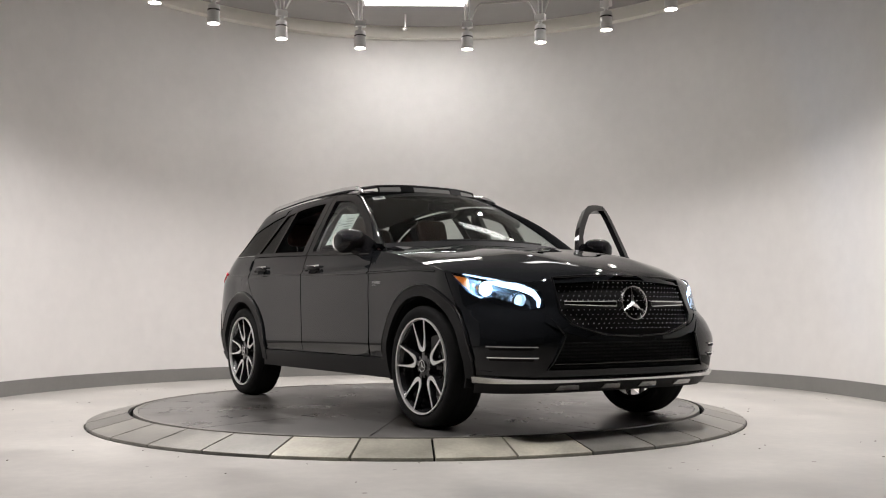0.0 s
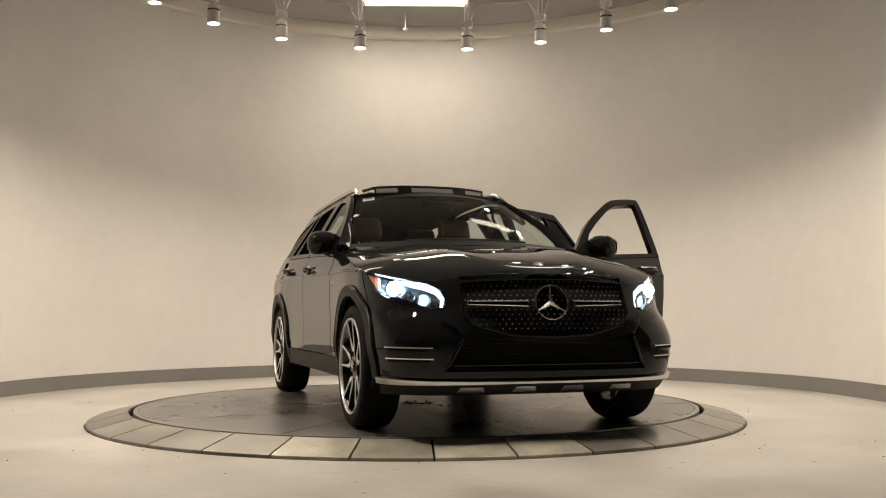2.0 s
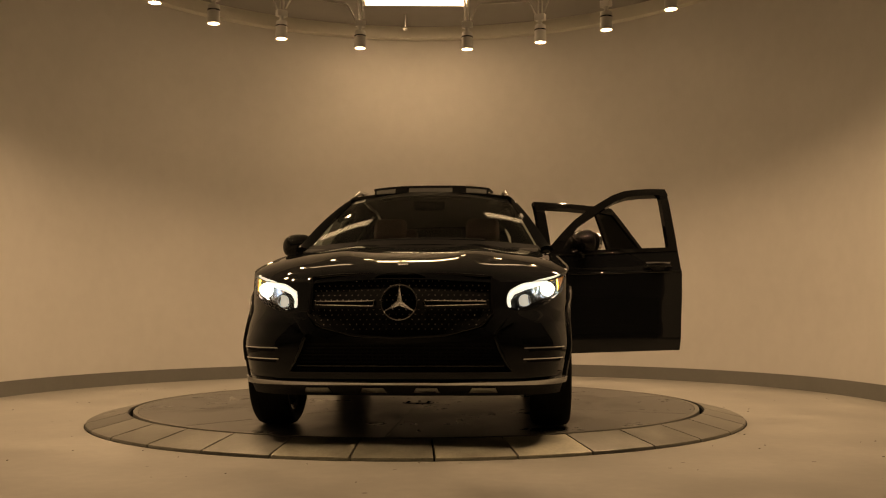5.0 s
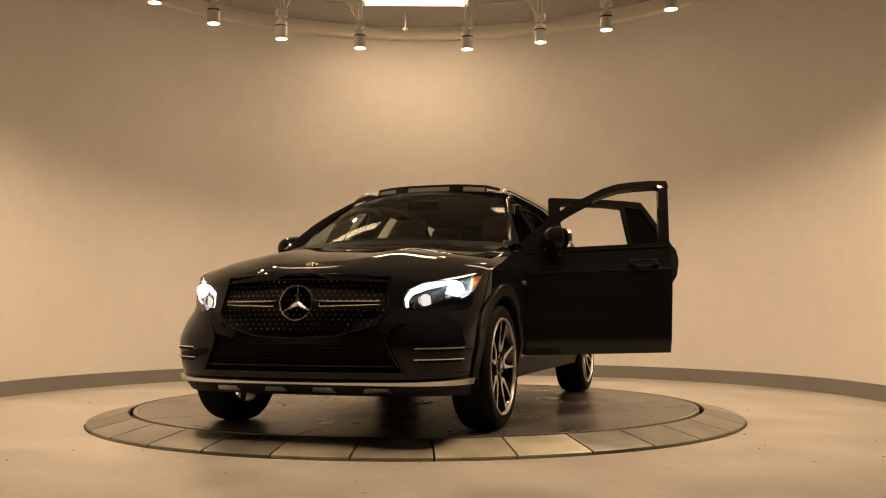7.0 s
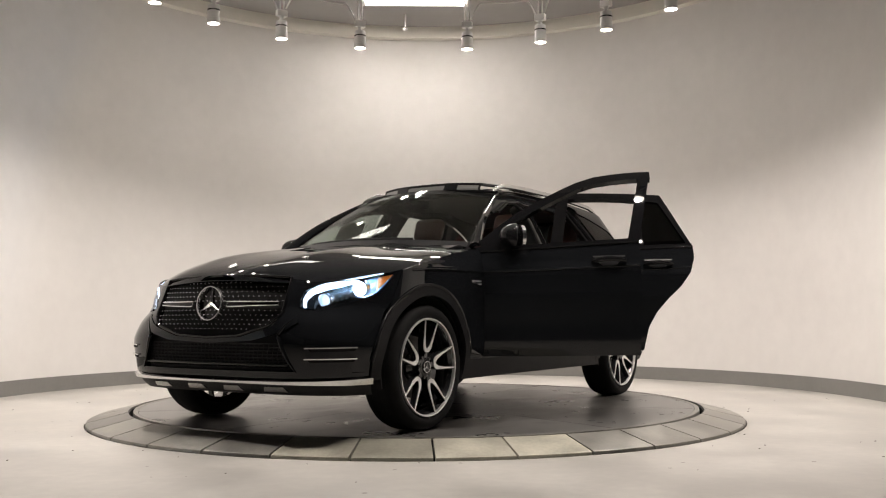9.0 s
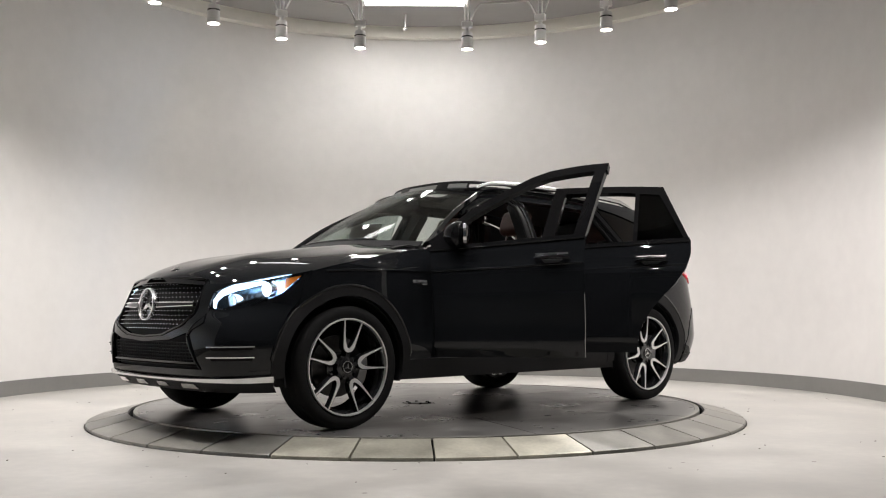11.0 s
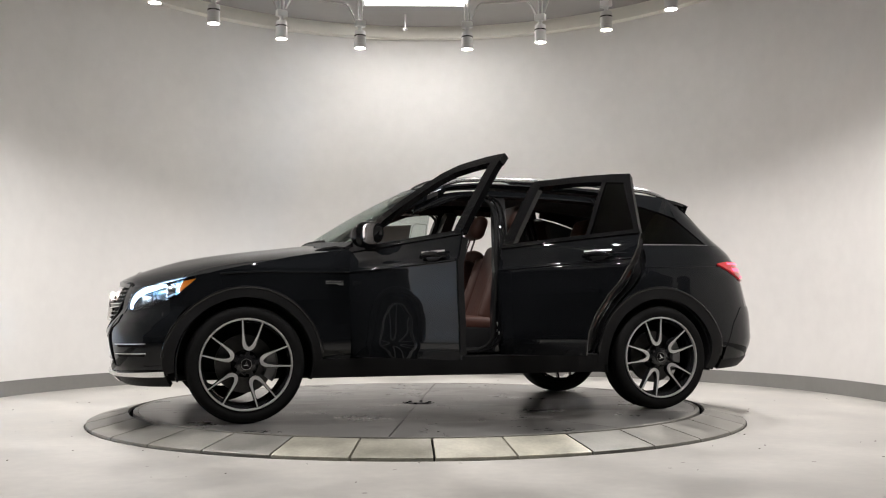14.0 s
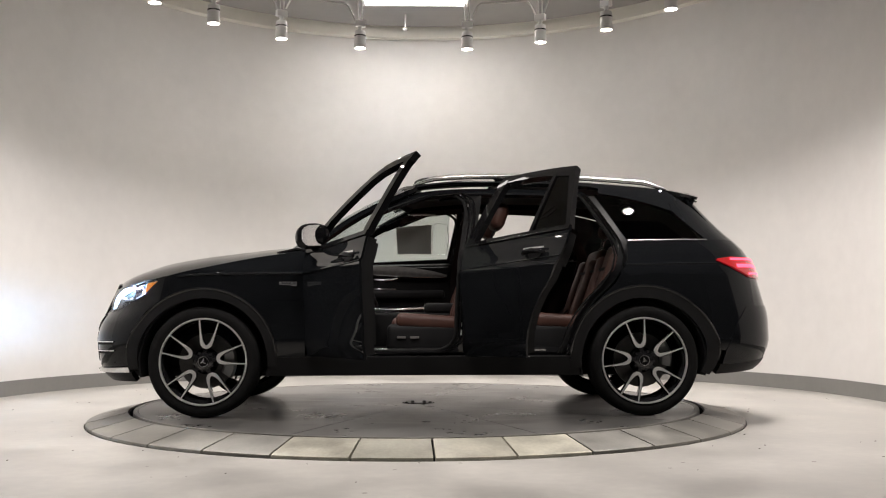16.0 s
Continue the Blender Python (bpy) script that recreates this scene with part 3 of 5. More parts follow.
def top_y(x):
    """Half the width of the bonnet's top at x."""
    z = hood_edge(x)
    if x <= XS:
        return skin(x, z).y
    lo, hi = 0.0, 1.0
    for _ in range(30):
        mid = (lo + hi) / 2
        if skin(XS + mid, z).x < x:
            lo = mid
        else:
            hi = mid
    return skin(XS + lo, z).y


def rim_z(u):
    """Height at which the bonnet's edge meets the skin at u."""
    z = 0.88
    if u <= XS:
        return hood_edge(u)
    uu = u if u <= 2.6 else 5.2 - u
    for _ in range(40):
        z = 0.5 * z + 0.5 * hood_edge(min(2.21, skin(uu, z).x))
    return z


def hood_z(x, t):
    zc, ze = interp(HOOD_C, x), hood_edge(x)
    t = abs(t)
    bulge = 0.012 * math.exp(-((t - 0.42) / 0.13) ** 2)
    return zc - (zc - ze) * t ** 3.2 + bulge * min(1, max(0, (2.1 - x) / 0.3)) - 0.006


FRONT_DOOR_U0, FRONT_DOOR_U1 = 0.765, -0.275
REAR_DOOR_U0 = -0.285
A_TOP = (0.06, 1.5)


def belt(x):
    return interp(BELT, x)


def window_top(x):
    return interp([(-1.7, 1.36), (-1.35, 1.46), (-1.13, 1.497), (-0.7, 1.538), (-0.3, 1.54), (0.0, 1.513), (0.25, 1.41), (0.5, 1.27), (0.74, 1.09)], x)


def frame_top(x):
    return interp([(-1.7, 1.42), (-1.35, 1.5), (-1.13, 1.547), (-0.7, 1.572), (-0.3, 1.577), (0.0, 1.55), (0.25, 1.452), (0.5, 1.318), (0.75, 1.125)], x)


def line(f, x0, x1, n=16):
    return [(x0 + (x1 - x0) * i / n, f(x0 + (x1 - x0) * i / n)) for i in range(n + 1)]


def place(ob_bm, inv):
    bmesh.ops.transform(ob_bm, matrix=inv, verts=ob_bm.verts)
    return ob_bm


SHOULDER = [(-2.0, 1.005), (-1.3, 0.992), (-0.3, 0.962), (0.77, 0.935), (1.35, 0.93), (1.62, 0.915)]


def shoulder_line(parent, u0, u1, side, inv=None):
    """The folded crease along the flank that catches the lamps, and a finer one under the windows."""
    bm = bmesh.new()
    pts = [skin(u0 + (u1 - u0) * i / 24, interp(SHOULDER, u0 + (u1 - u0) * i / 24), -0.0035) for i in range(25)]
    tube([(p.x, p.y * side, p.z) for p in pts], 0.0085, 12, bm)
    part("shoulder_crease", place(bm, inv) if inv else bm, PAINT, parent, smooth=70)


def waist_bead(parent, u0, u1, side, inv):
    bm = bmesh.new()
    pts = [skin(u0 + (u1 - u0) * i / 20, belt(u0 + (u1 - u0) * i / 20) - 0.012, 0.004) for i in range(21)]
    tube([(p.x, p.y * side, p.z) for p in pts], 0.006, 10, bm)
    part("waist_bead", place(bm, inv), GLOSS, parent, "gloss bead under the window", smooth=70)


def door_handle(parent, x, z, side, inv):
    bm = bmesh.new()
    pts = []
    for i in range(13):
        f = i / 12
        u = x + 0.105 - 0.21 * f
        out = 0.012 + 0.028 * math.sin(math.pi * f) ** 0.6
        p = skin(u, z + 0.006 * math.sin(math.pi * f), out)
        pts.append((p.x, p.y * side, p.z))
    tube(pts, [0.008 + 0.009 * math.sin(math.pi * (0.08 + 0.84 * i / 12)) for i in range(13)], 10, bm)
    h = part("handle", place(bm, inv), GLOSS, parent, "gloss black door handle")
    bm = bmesh.new()
    ruled(bm, line(lambda q: z + 0.024, x + 0.1, x - 0.1, 8), line(lambda q: z + 0.034, x + 0.1, x - 0.1, 8), 8, 2, 0.02, 0.008, side)
    part("chrome_strip", place(bm, inv), CHROME, h, "thin chrome strip")
    bm = bmesh.new()
    ruled(bm, [(x + 0.07, z), (x + 0.04, z - 0.024), (x, z - 0.03), (x - 0.04, z - 0.024), (x - 0.07, z)], [(x + 0.07, z + 0.004), (x + 0.04, z + 0.02), (x, z + 0.022), (x - 0.04, z + 0.02), (x - 0.07, z + 0.004)], 8, 3, 0.0025, 0.004, side)
    part("handle_cup", place(bm, inv), CABIN, h)


def build_mirror(parent, side, inv):
    bm = bmesh.new()
    # housing: an egg squeezed flat behind
    c = Vector((0.5, 0.922, 1.163))
    nu, nv = 20, 14
    rows = []
    for i in range(nv + 1):
        ph = math.pi * i / nv
        row = []
        for j in range(nu):
            th = math.tau * j / nu
            dx = math.sin(ph) * math.cos(th)
            dz = math.sin(ph) * math.sin(th)
            dy = math.cos(ph)
            sx = 0.105 if dx > 0 else 0.035
            k = (abs(dy) ** 2.6 + abs(math.sin(ph)) ** 2.6) ** (-1 / 2.6)
            row.append(bm.verts.new((c.x + sx * dx * k, side * (c.y + 0.11 * dy * k), c.z + (0.08 + 0.01 * dy) * dz * k - 0.012 * dy)))
        rows.append(row)
    for a, b in zip(rows, rows[1:]):
        for j in range(nu):
            try:
                bm.faces.new((a[j], a[(j + 1) % nu], b[(j + 1) % nu], b[j]))
            except ValueError:
                pass
    bmesh.ops.remove_doubles(bm, verts=bm.verts, dist=0.0005)
    mirror = part("mirror", place(bm, inv), GLOSS, parent, "gloss black door mirror housing", smooth=60)
    bm = bmesh.new()
    ring = []
    for j in range(24):
        th = math.tau * j / 24
        k = (abs(math.cos(th)) ** 3.2 + abs(math.sin(th)) ** 3.2) ** (-1 / 3.2)
        ring.append((0.465 - 0.4 * 0.093 * math.cos(th) * k, side * (c.y + 0.093 * math.cos(th) * k), c.z + 0.067 * math.sin(th) * k - 0.008 * math.cos(th)))
    f = bm.faces.new([bm.verts.new(p) for p in ring])
    r = bmesh.ops.extrude_face_region(bm, geom=[f])
    bmesh.ops.translate(bm, vec=(0.02, 0, 0), verts=[v for v in r["geom"] if isinstance(v, bmesh.types.BMVert)])
    part("mirror_glass", place(bm, inv), CHROME, mirror, "silvered mirror glass", smooth=0)
    bm = bmesh.new()
    tube([(0.57, side * 0.85, 1.085), (0.555, side * 0.885, 1.088), (0.535, side * 0.91, 1.1), (0.525, side * 0.93, 1.122)], [0.035, 0.03, 0.026, 0.03], 12, bm)
    part("mirror_stalk", place(bm, inv), GLOSS, mirror)


def build_door(car, which, side, open_deg):
    """which: front or rear. The door swings about its forward edge."""
    u0 = FRONT_DOOR_U0 if which == "front" else REAR_DOOR_U0
    hinge = Vector((u0 - 0.03, side * (skin(u0 - 0.03, 0.7).y - 0.045), 0.0))
    inv = Matrix.Translation(-hinge)
    door = empty("front_door" if which == "front" else "rear_door")
    door.parent = car
    tilt = 2.0 if open_deg else 0.0
    door.matrix_basis = Matrix.Translation(hinge) @ pose(0, 0, 0, 0, 0, -side * open_deg) @ pose(0, 0, 0, -side * tilt, 0.7 if open_deg else 0, 0)
    door["label"] = ("black door swung wide open" if open_deg else "closed black car door")
    bm = bmesh.new()
    if which == "front":
        fwd = [(0.765, 0.398), (0.772, 0.6), (0.775, 0.9), (0.755, belt(0.755) + 0.02)]
        aft = [(-0.262, 0.398), (-0.27, 0.6), (-0.275, 0.9), (-0.275, belt(-0.275))]
    else:
        fwd = [(-0.272, 0.398), (-0.28, 0.6), (-0.285, 0.9), (-0.285, belt(-0.285))]
        aft = [(-0.955, 0.398), (-0.967, 0.46), (-0.99, 0.56), (-1.05, 0.67), (-1.14, 0.775), (-1.23, 0.86), (-1.3, 0.96), (-1.335, 1.06), (-1.335, belt(-1.335))]
    A, B = resample(fwd, 30), resample(aft, 30)
    # equal heights on both edges keep the panel smooth
    ruled(bm, [(p.x, p.y) for p in A], [(p.x, p.y) for p in B], 84, 16, 0.0, 0.014, side)
    part("outer_panel", place(bm, inv), PAINT, door, smooth=50)
    bm = bmesh.new()
    A2 = [(p.x - 0.02, 0.415 + (p.y - 0.398) * 0.955) for p in A]
    B2 = [(p.x + 0.02, 0.415 + (p.y - 0.398) * 0.955) for p in B]
    ruled(bm, A2, B2, 20, 8, -0.022, 0.055, side)
    part("door_core", place(bm, inv), CABIN, door, "black painted door shell")
    # inner trim with an armrest
    bm = bmesh.new()
    A3 = [(p.x - 0.07, 0.47 + (p.y - 0.398) * 0.86) for p in A]
    B3 = [(p.x + 0.06, 0.47 + (p.y - 0.398) * 0.86) for p in B]
    ruled(bm, A3, B3, 16, 8, -0.079, 0.03, side)
    part("inner_trim", place(bm, inv), CABIN, door, "black soft door trim")
    xm = (fwd[1][0] + aft[1][0]) / 2
    yin = skin(xm, 0.75).y - 0.13
    bm = box((xm - 0.27, yin - 0.05, 0.72), (xm + 0.25, yin + 0.03, 0.79), 0.02)
    if side < 0:
        bmesh.ops.scale(bm, vec=(1, -1, 1), verts=bm.verts)
    part("armrest", place(bm, inv), CABIN, door)
    # window frame
    bm = bmesh.new()
    if which == "front":
        xs = [0.745, 0.7, 0.62, 0.5, 0.38, 0.25, 0.12, 0.0, -0.12, -0.24, -0.34, -0.365]
        outer = [(x, frame_top(x)) for x in xs]
        inner = [(x - 0.035 if x > 0.6 else x, max(belt(x) + 0.002, window_top(x) - 0.012)) for x in xs]
        ruled(bm, outer, inner, 0, 3, 0.0, 0.04, side, raw=True)
        ruled(bm, [(-0.275, belt(-0.275)), (-0.365, frame_top(-0.365))], [(-0.2, belt(-0.2)), (-0.29, window_top(-0.29))], 10, 3, 0.0015, 0.04, side)
        sail = [(0.745, belt(0.745)), (0.55, belt(0.55))], [(0.745, belt(0.745) + 0.01), (0.55, 1.2)]
        ruled(bm, *sail, 6, 3, 0.003, 0.02, side)
    else:
        xs = [-0.375, -0.45, -0.55, -0.7, -0.85, -1.0, -1.12, -1.145]
        ruled(bm, [(x, frame_top(x)) for x in xs], [(x, window_top(x) - 0.012) for x in xs], 0, 3, 0.0, 0.04, side, raw=True)
        ruled(bm, [(-0.285, belt(-0.285)), (-0.375, frame_top(-0.375))], [(-0.375, belt(-0.375)), (-0.455, window_top(-0.455))], 10, 3, 0.0015, 0.04, side)
        ruled(bm, [(-1.328, belt(-1.328)), (-1.145, frame_top(-1.145))], [(-1.295, belt(-1.295)), (-1.115, window_top(-1.115))], 10, 2, 0.0015, 0.04, side)
        ruled(bm, [(-0.975, belt(-0.975)), (-0.985, window_top(-0.985))], [(-0.945, belt(-0.945)), (-0.955, window_top(-0.955))], 10, 2, 0.0015, 0.03, side)
    part("window_frame", place(bm, inv), GLOSS, door, "gloss black window surround")
    bm = bmesh.new()
    x1, x2 = (0.73, -0.272) if which == "front" else (-0.29, -1.328)
    ruled(bm, line(lambda q: belt(q) - 0.008, x1, x2, 14), line(lambda q: belt(q) + 0.012, x1, x2, 14), 14, 2, 0.006, 0.02, side)
    part("waist_trim", place(bm, inv), GLOSS, door, "gloss black waist trim")
    if which == "rear":
        bm = bmesh.new()
        ruled(bm, [(-1.3, belt(-1.3) + 0.01), (-1.12, window_top(-1.12) - 0.005)], [(-0.965, belt(-0.965) + 0.01), (-0.975, window_top(-0.975) - 0.005)], 8, 8, -0.008, 0.004, side)
        part("quarter_light", place(bm, inv), PRIVACY, door, "dark tinted fixed pane").visible_shadow = False
    if not open_deg:
        bm = bmesh.new()
        if which == "front":
            xs = [0.62, 0.5, 0.38, 0.25, 0.12, 0.0, -0.12, -0.22]
            ruled(bm, [(x, belt(x)) for x in xs], [(x, window_top(x)) for x in xs], 0, 6, -0.01, 0.004, side, raw=True)
            part("window_pane", place(bm, inv), GLASS, door, "raised side window").visible_shadow = False
            bm = bmesh.new()
            ruled(bm, [(0.21, 1.18), (0.22, 1.395)], [(-0.07, 1.18), (-0.07, 1.415)], 6, 6, -0.02, 0.0015, side)
            s = part("window_sticker", place(bm, inv), PAPER, door, "large pale price sheet inside the window")
            bm = bmesh.new()
            for k in range(9):
                z = 1.21 + k * 0.019
                ruled(bm, [(0.19, z), (0.19, z + 0.006)], [(0.07 if k % 3 else 0.0, z), (0.07 if k % 3 else 0.0, z + 0.006)], 1, 3, -0.0175, 0.001, side)
                ruled(bm, [(-0.02, z), (-0.02, z + 0.006)], [(-0.06, z), (-0.06, z + 0.006)], 1, 2, -0.0175, 0.001, side)
            part("print_bars", place(bm, inv), INK, s)
            bm = bmesh.new()
            loop = [(-0.075, 1.18), (-0.2, 1.175), (-0.215, 1.3), (-0.2, 1.42), (-0.11, 1.425), (-0.085, 1.4)]
            tube([(q.x, q.y * side, q.z) for q in (skin(p[0], p[1], -0.022) for p in loop)], 0.0025, 6, bm, closed=True)
            part("clear_sleeve_edge", place(bm, inv), SATIN, door, "bright edge of a clear plastic sleeve")
    if which == "front":
        shoulder_line(door, 0.76, -0.27, side, inv)
        waist_bead(door, 0.73, -0.272, side, inv)
    else:
        shoulder_line(door, -0.29, -1.31, side, inv)
        waist_bead(door, -0.29, -1.328, side, inv)
    hx, hz = (-0.08, 0.985) if which == "front" else (-1.07, 1.015)
    door_handle(door, hx, hz, side, inv)
    if which == "front":
        build_mirror(door, side, inv)
    return door


def wheel_mesh():
    """A wheel in the x-z plane, its face towards +y."""
    w = empty("wheel")
    tyre = [(0.282, -0.2), (0.305, -0.222), (0.335, -0.225), (0.352, -0.212), (0.36, -0.19), (0.362, -0.11), (0.36, -0.03), (0.352, -0.01), (0.335, 0.002), (0.305, 0.004), (0.284, -0.006), (0.278, -0.1)]
    part("tyre", lathe(tyre, 72, "y", closed=True), RUBBER, w, "low-profile black tyre")
    bm = bmesh.new()
    for r in (-0.165, -0.11, -0.055):
        lathe([(0.3625, r - 0.004), (0.3625, r + 0.004), (0.36, r + 0.004), (0.36, r - 0.004)], 64, "y", bm, closed=True)
    part("tread_groove", bm, GAP_DARK, w)
    part("rim_barrel", lathe([(0.272, -0.012), (0.262, -0.03), (0.252, -0.06), (0.245, -0.19), (0.272, -0.2), (0.279, -0.19), (0.279, -0.02)], 64, "y", closed=True), RIM_DARK, w)
    part("rim_lip", lathe([(0.2835, -0.004), (0.2815, 0.005), (0.2745, 0.004), (0.2705, -0.012), (0.272, -0.016), (0.283, -0.016)], 72, "y", closed=True), RIM_FACE, w, "bright machined rim lip")
    part("brake_disc", lathe([(0.07, -0.15), (0.18, -0.15), (0.18, -0.12), (0.07, -0.12)], 48, "y", closed=True), DISC_METAL, w)
    bm = lathe([(0.0, -0.16), (0.085, -0.16), (0.085, -0.1), (0.062, -0.075), (0.062, -0.03), (0.04, -0.022), (0.0, -0.022)], 40, "y")
    part("hub", bm, RIM_DARK, w)
    cap = part("centre_cap", lathe([(0.0, -0.012), (0.03, -0.012), (0.034, -0.018), (0.036, -0.028), (0.0, -0.028)], 32, "y"), GLOSS, w)
    bm = lathe([(0.031, -0.011), (0.034, -0.011), (0.034, -0.016), (0.031, -0.016)], 32, "y", closed=True)
    star_arms(bm, 0.03, 0.0045, -0.0125, 0.004)
    part("cap_badge", bm, CHROME, cap, "chrome three-pointed badge")
    face, dark = bmesh.new(), bmesh.new()
    # five V spokes: two slim arms meet in a broad heel near the hub
    for i in range(5):
        base = 90 + 72 * i
        half = [(0.0645, 0.274, 0.0036), (0.058, 0.245, 0.0038), (0.051, 0.21, 0.0044), (0.044, 0.175, 0.0056), (0.0375, 0.148, 0.0075), (0.0315, 0.126, 0.0098),
                (0.0235, 0.109, 0.012), (0.0125, 0.0985, 0.0118), (0.0, 0.095, 0.0112)]
        path = [(-x, r, w_) for x, r, w_ in half] + [(x, r, w_) for x, r, w_ in half[-2::-1]]
        ca, sa = math.cos(radians(base)), math.sin(radians(base))
        faces, sides = [], []
        for k, (x, r, w_) in enumerate(path):
            x0, r0, _ = path[max(0, k - 1)]
            x1, r1, _ = path[min(len(path) - 1, k + 1)]
            d = Vector((x1 - x0, r1 - r0)).normalized()
            nrm = Vector((-d.y, d.x))
            y = -0.022 + 0.022 * (r - 0.09) / 0.184
            row, wide = [], []
            for g in (-1, 1):
                for lst, ww, yy in ((row, w_, y), (wide, w_ + 0.004, y - 0.0045)):
                    px, pr = x + g * nrm.x * ww, r + g * nrm.y * ww
                    lst.append((pr * ca - px * sa, yy, pr * sa + px * ca))
            faces.append(row)
            sides.append(wide)
        sheet(face, faces, 0.004)
        sheet(dark, sides, 0.036)
        add_box(dark, (0.04, -0.07, -0.014), (0.1, -0.027, 0.014), 0, pose(0, 0, 0, 0, -base, 0))
        lathe([(0.0, -0.03), (0.009, -0.03), (0.009, -0.05), (0.0, -0.05)], 10, "y", dark, Matrix.Translation((0.062 * math.cos(radians(base + 36)), 0.006, 0.062 * math.sin(radians(base + 36)))))
    part("spoke_face", face, RIM_FACE, w, "machined silver spoke faces", smooth=20)
    part("spoke_body", dark, RIM_DARK, w, "black spoke sides", smooth=30)
    bm = bmesh.new()
    rows = []
    for k in range(9):
        a = radians(150 + 56 * k / 8)
        rows.append([(r * math.cos(a), y, r * math.sin(a)) for r, y in ((0.12, -0.095), (0.135, -0.075), (0.19, -0.075), (0.205, -0.095))])
    sheet(bm, rows, 0.05)
    part("brake_caliper", bm, CALIPER, w, "silver-grey brake caliper")
    return w


def star_arms(bm, radius, half, y, depth):
    """A three-pointed star in the x-z plane, ridged towards +y."""
    for k in range(3):
        a = radians(90 + 120 * k)
        d = Vector((math.cos(a), 0, math.sin(a)))
        s = Vector((-math.sin(a), 0, math.cos(a)))
        tip = d * radius
        c = Vector((0, y, 0))
        top = bm.verts.new(c + Vector((0, depth, 0)))
        tv = bm.verts.new(c + tip)
        l = bm.verts.new(c + s * half * 1.6 + d * half * 0.92)
        r = bm.verts.new(c - s * half * 1.6 + d * half * 0.92)
        b = bm.verts.new(c - Vector((0, 0.001, 0)))
        for f in ((top, l, tv), (top, tv, r), (b, tv, l), (b, r, tv), (b, l, top), (b, top, r)):
            bm.faces.new(f)


def build_wheels(car):
    w = wheel_mesh()
    w.parent = car
    w["label"] = "alloy wheel with five silver and black V spokes"
    spots = [(AXLE, 1), (-AXLE, 1), (AXLE, -1), (-AXLE, -1)]
    turns = [-7.6, 13, 6, 12]
    for i, ((x, s), spin) in enumerate(zip(spots, turns)):
        m = pose(x, s * 0.935, HUB_Z, 0, 0, 0 if s > 0 else 180) @ pose(0, 0, 0, 0, spin, 0)
        if i == 0:
            w.matrix_basis = m
        else:
            c = copy_thing(w, m)
    return w


def open_roof(bm):
    """Cuts the sunroof's opening through a roof sheet and closes the cut edge."""
    gone = [f for f in bm.faces if -0.47 < f.calc_center_median().x < -0.01 and abs(f.calc_center_median().y) < 0.41]
    bmesh.ops.delete(bm, geom=gone, context="FACES")
    rim = [e for e in bm.edges if e.is_boundary]
    bmesh.ops.bridge_loops(bm, edges=rim)


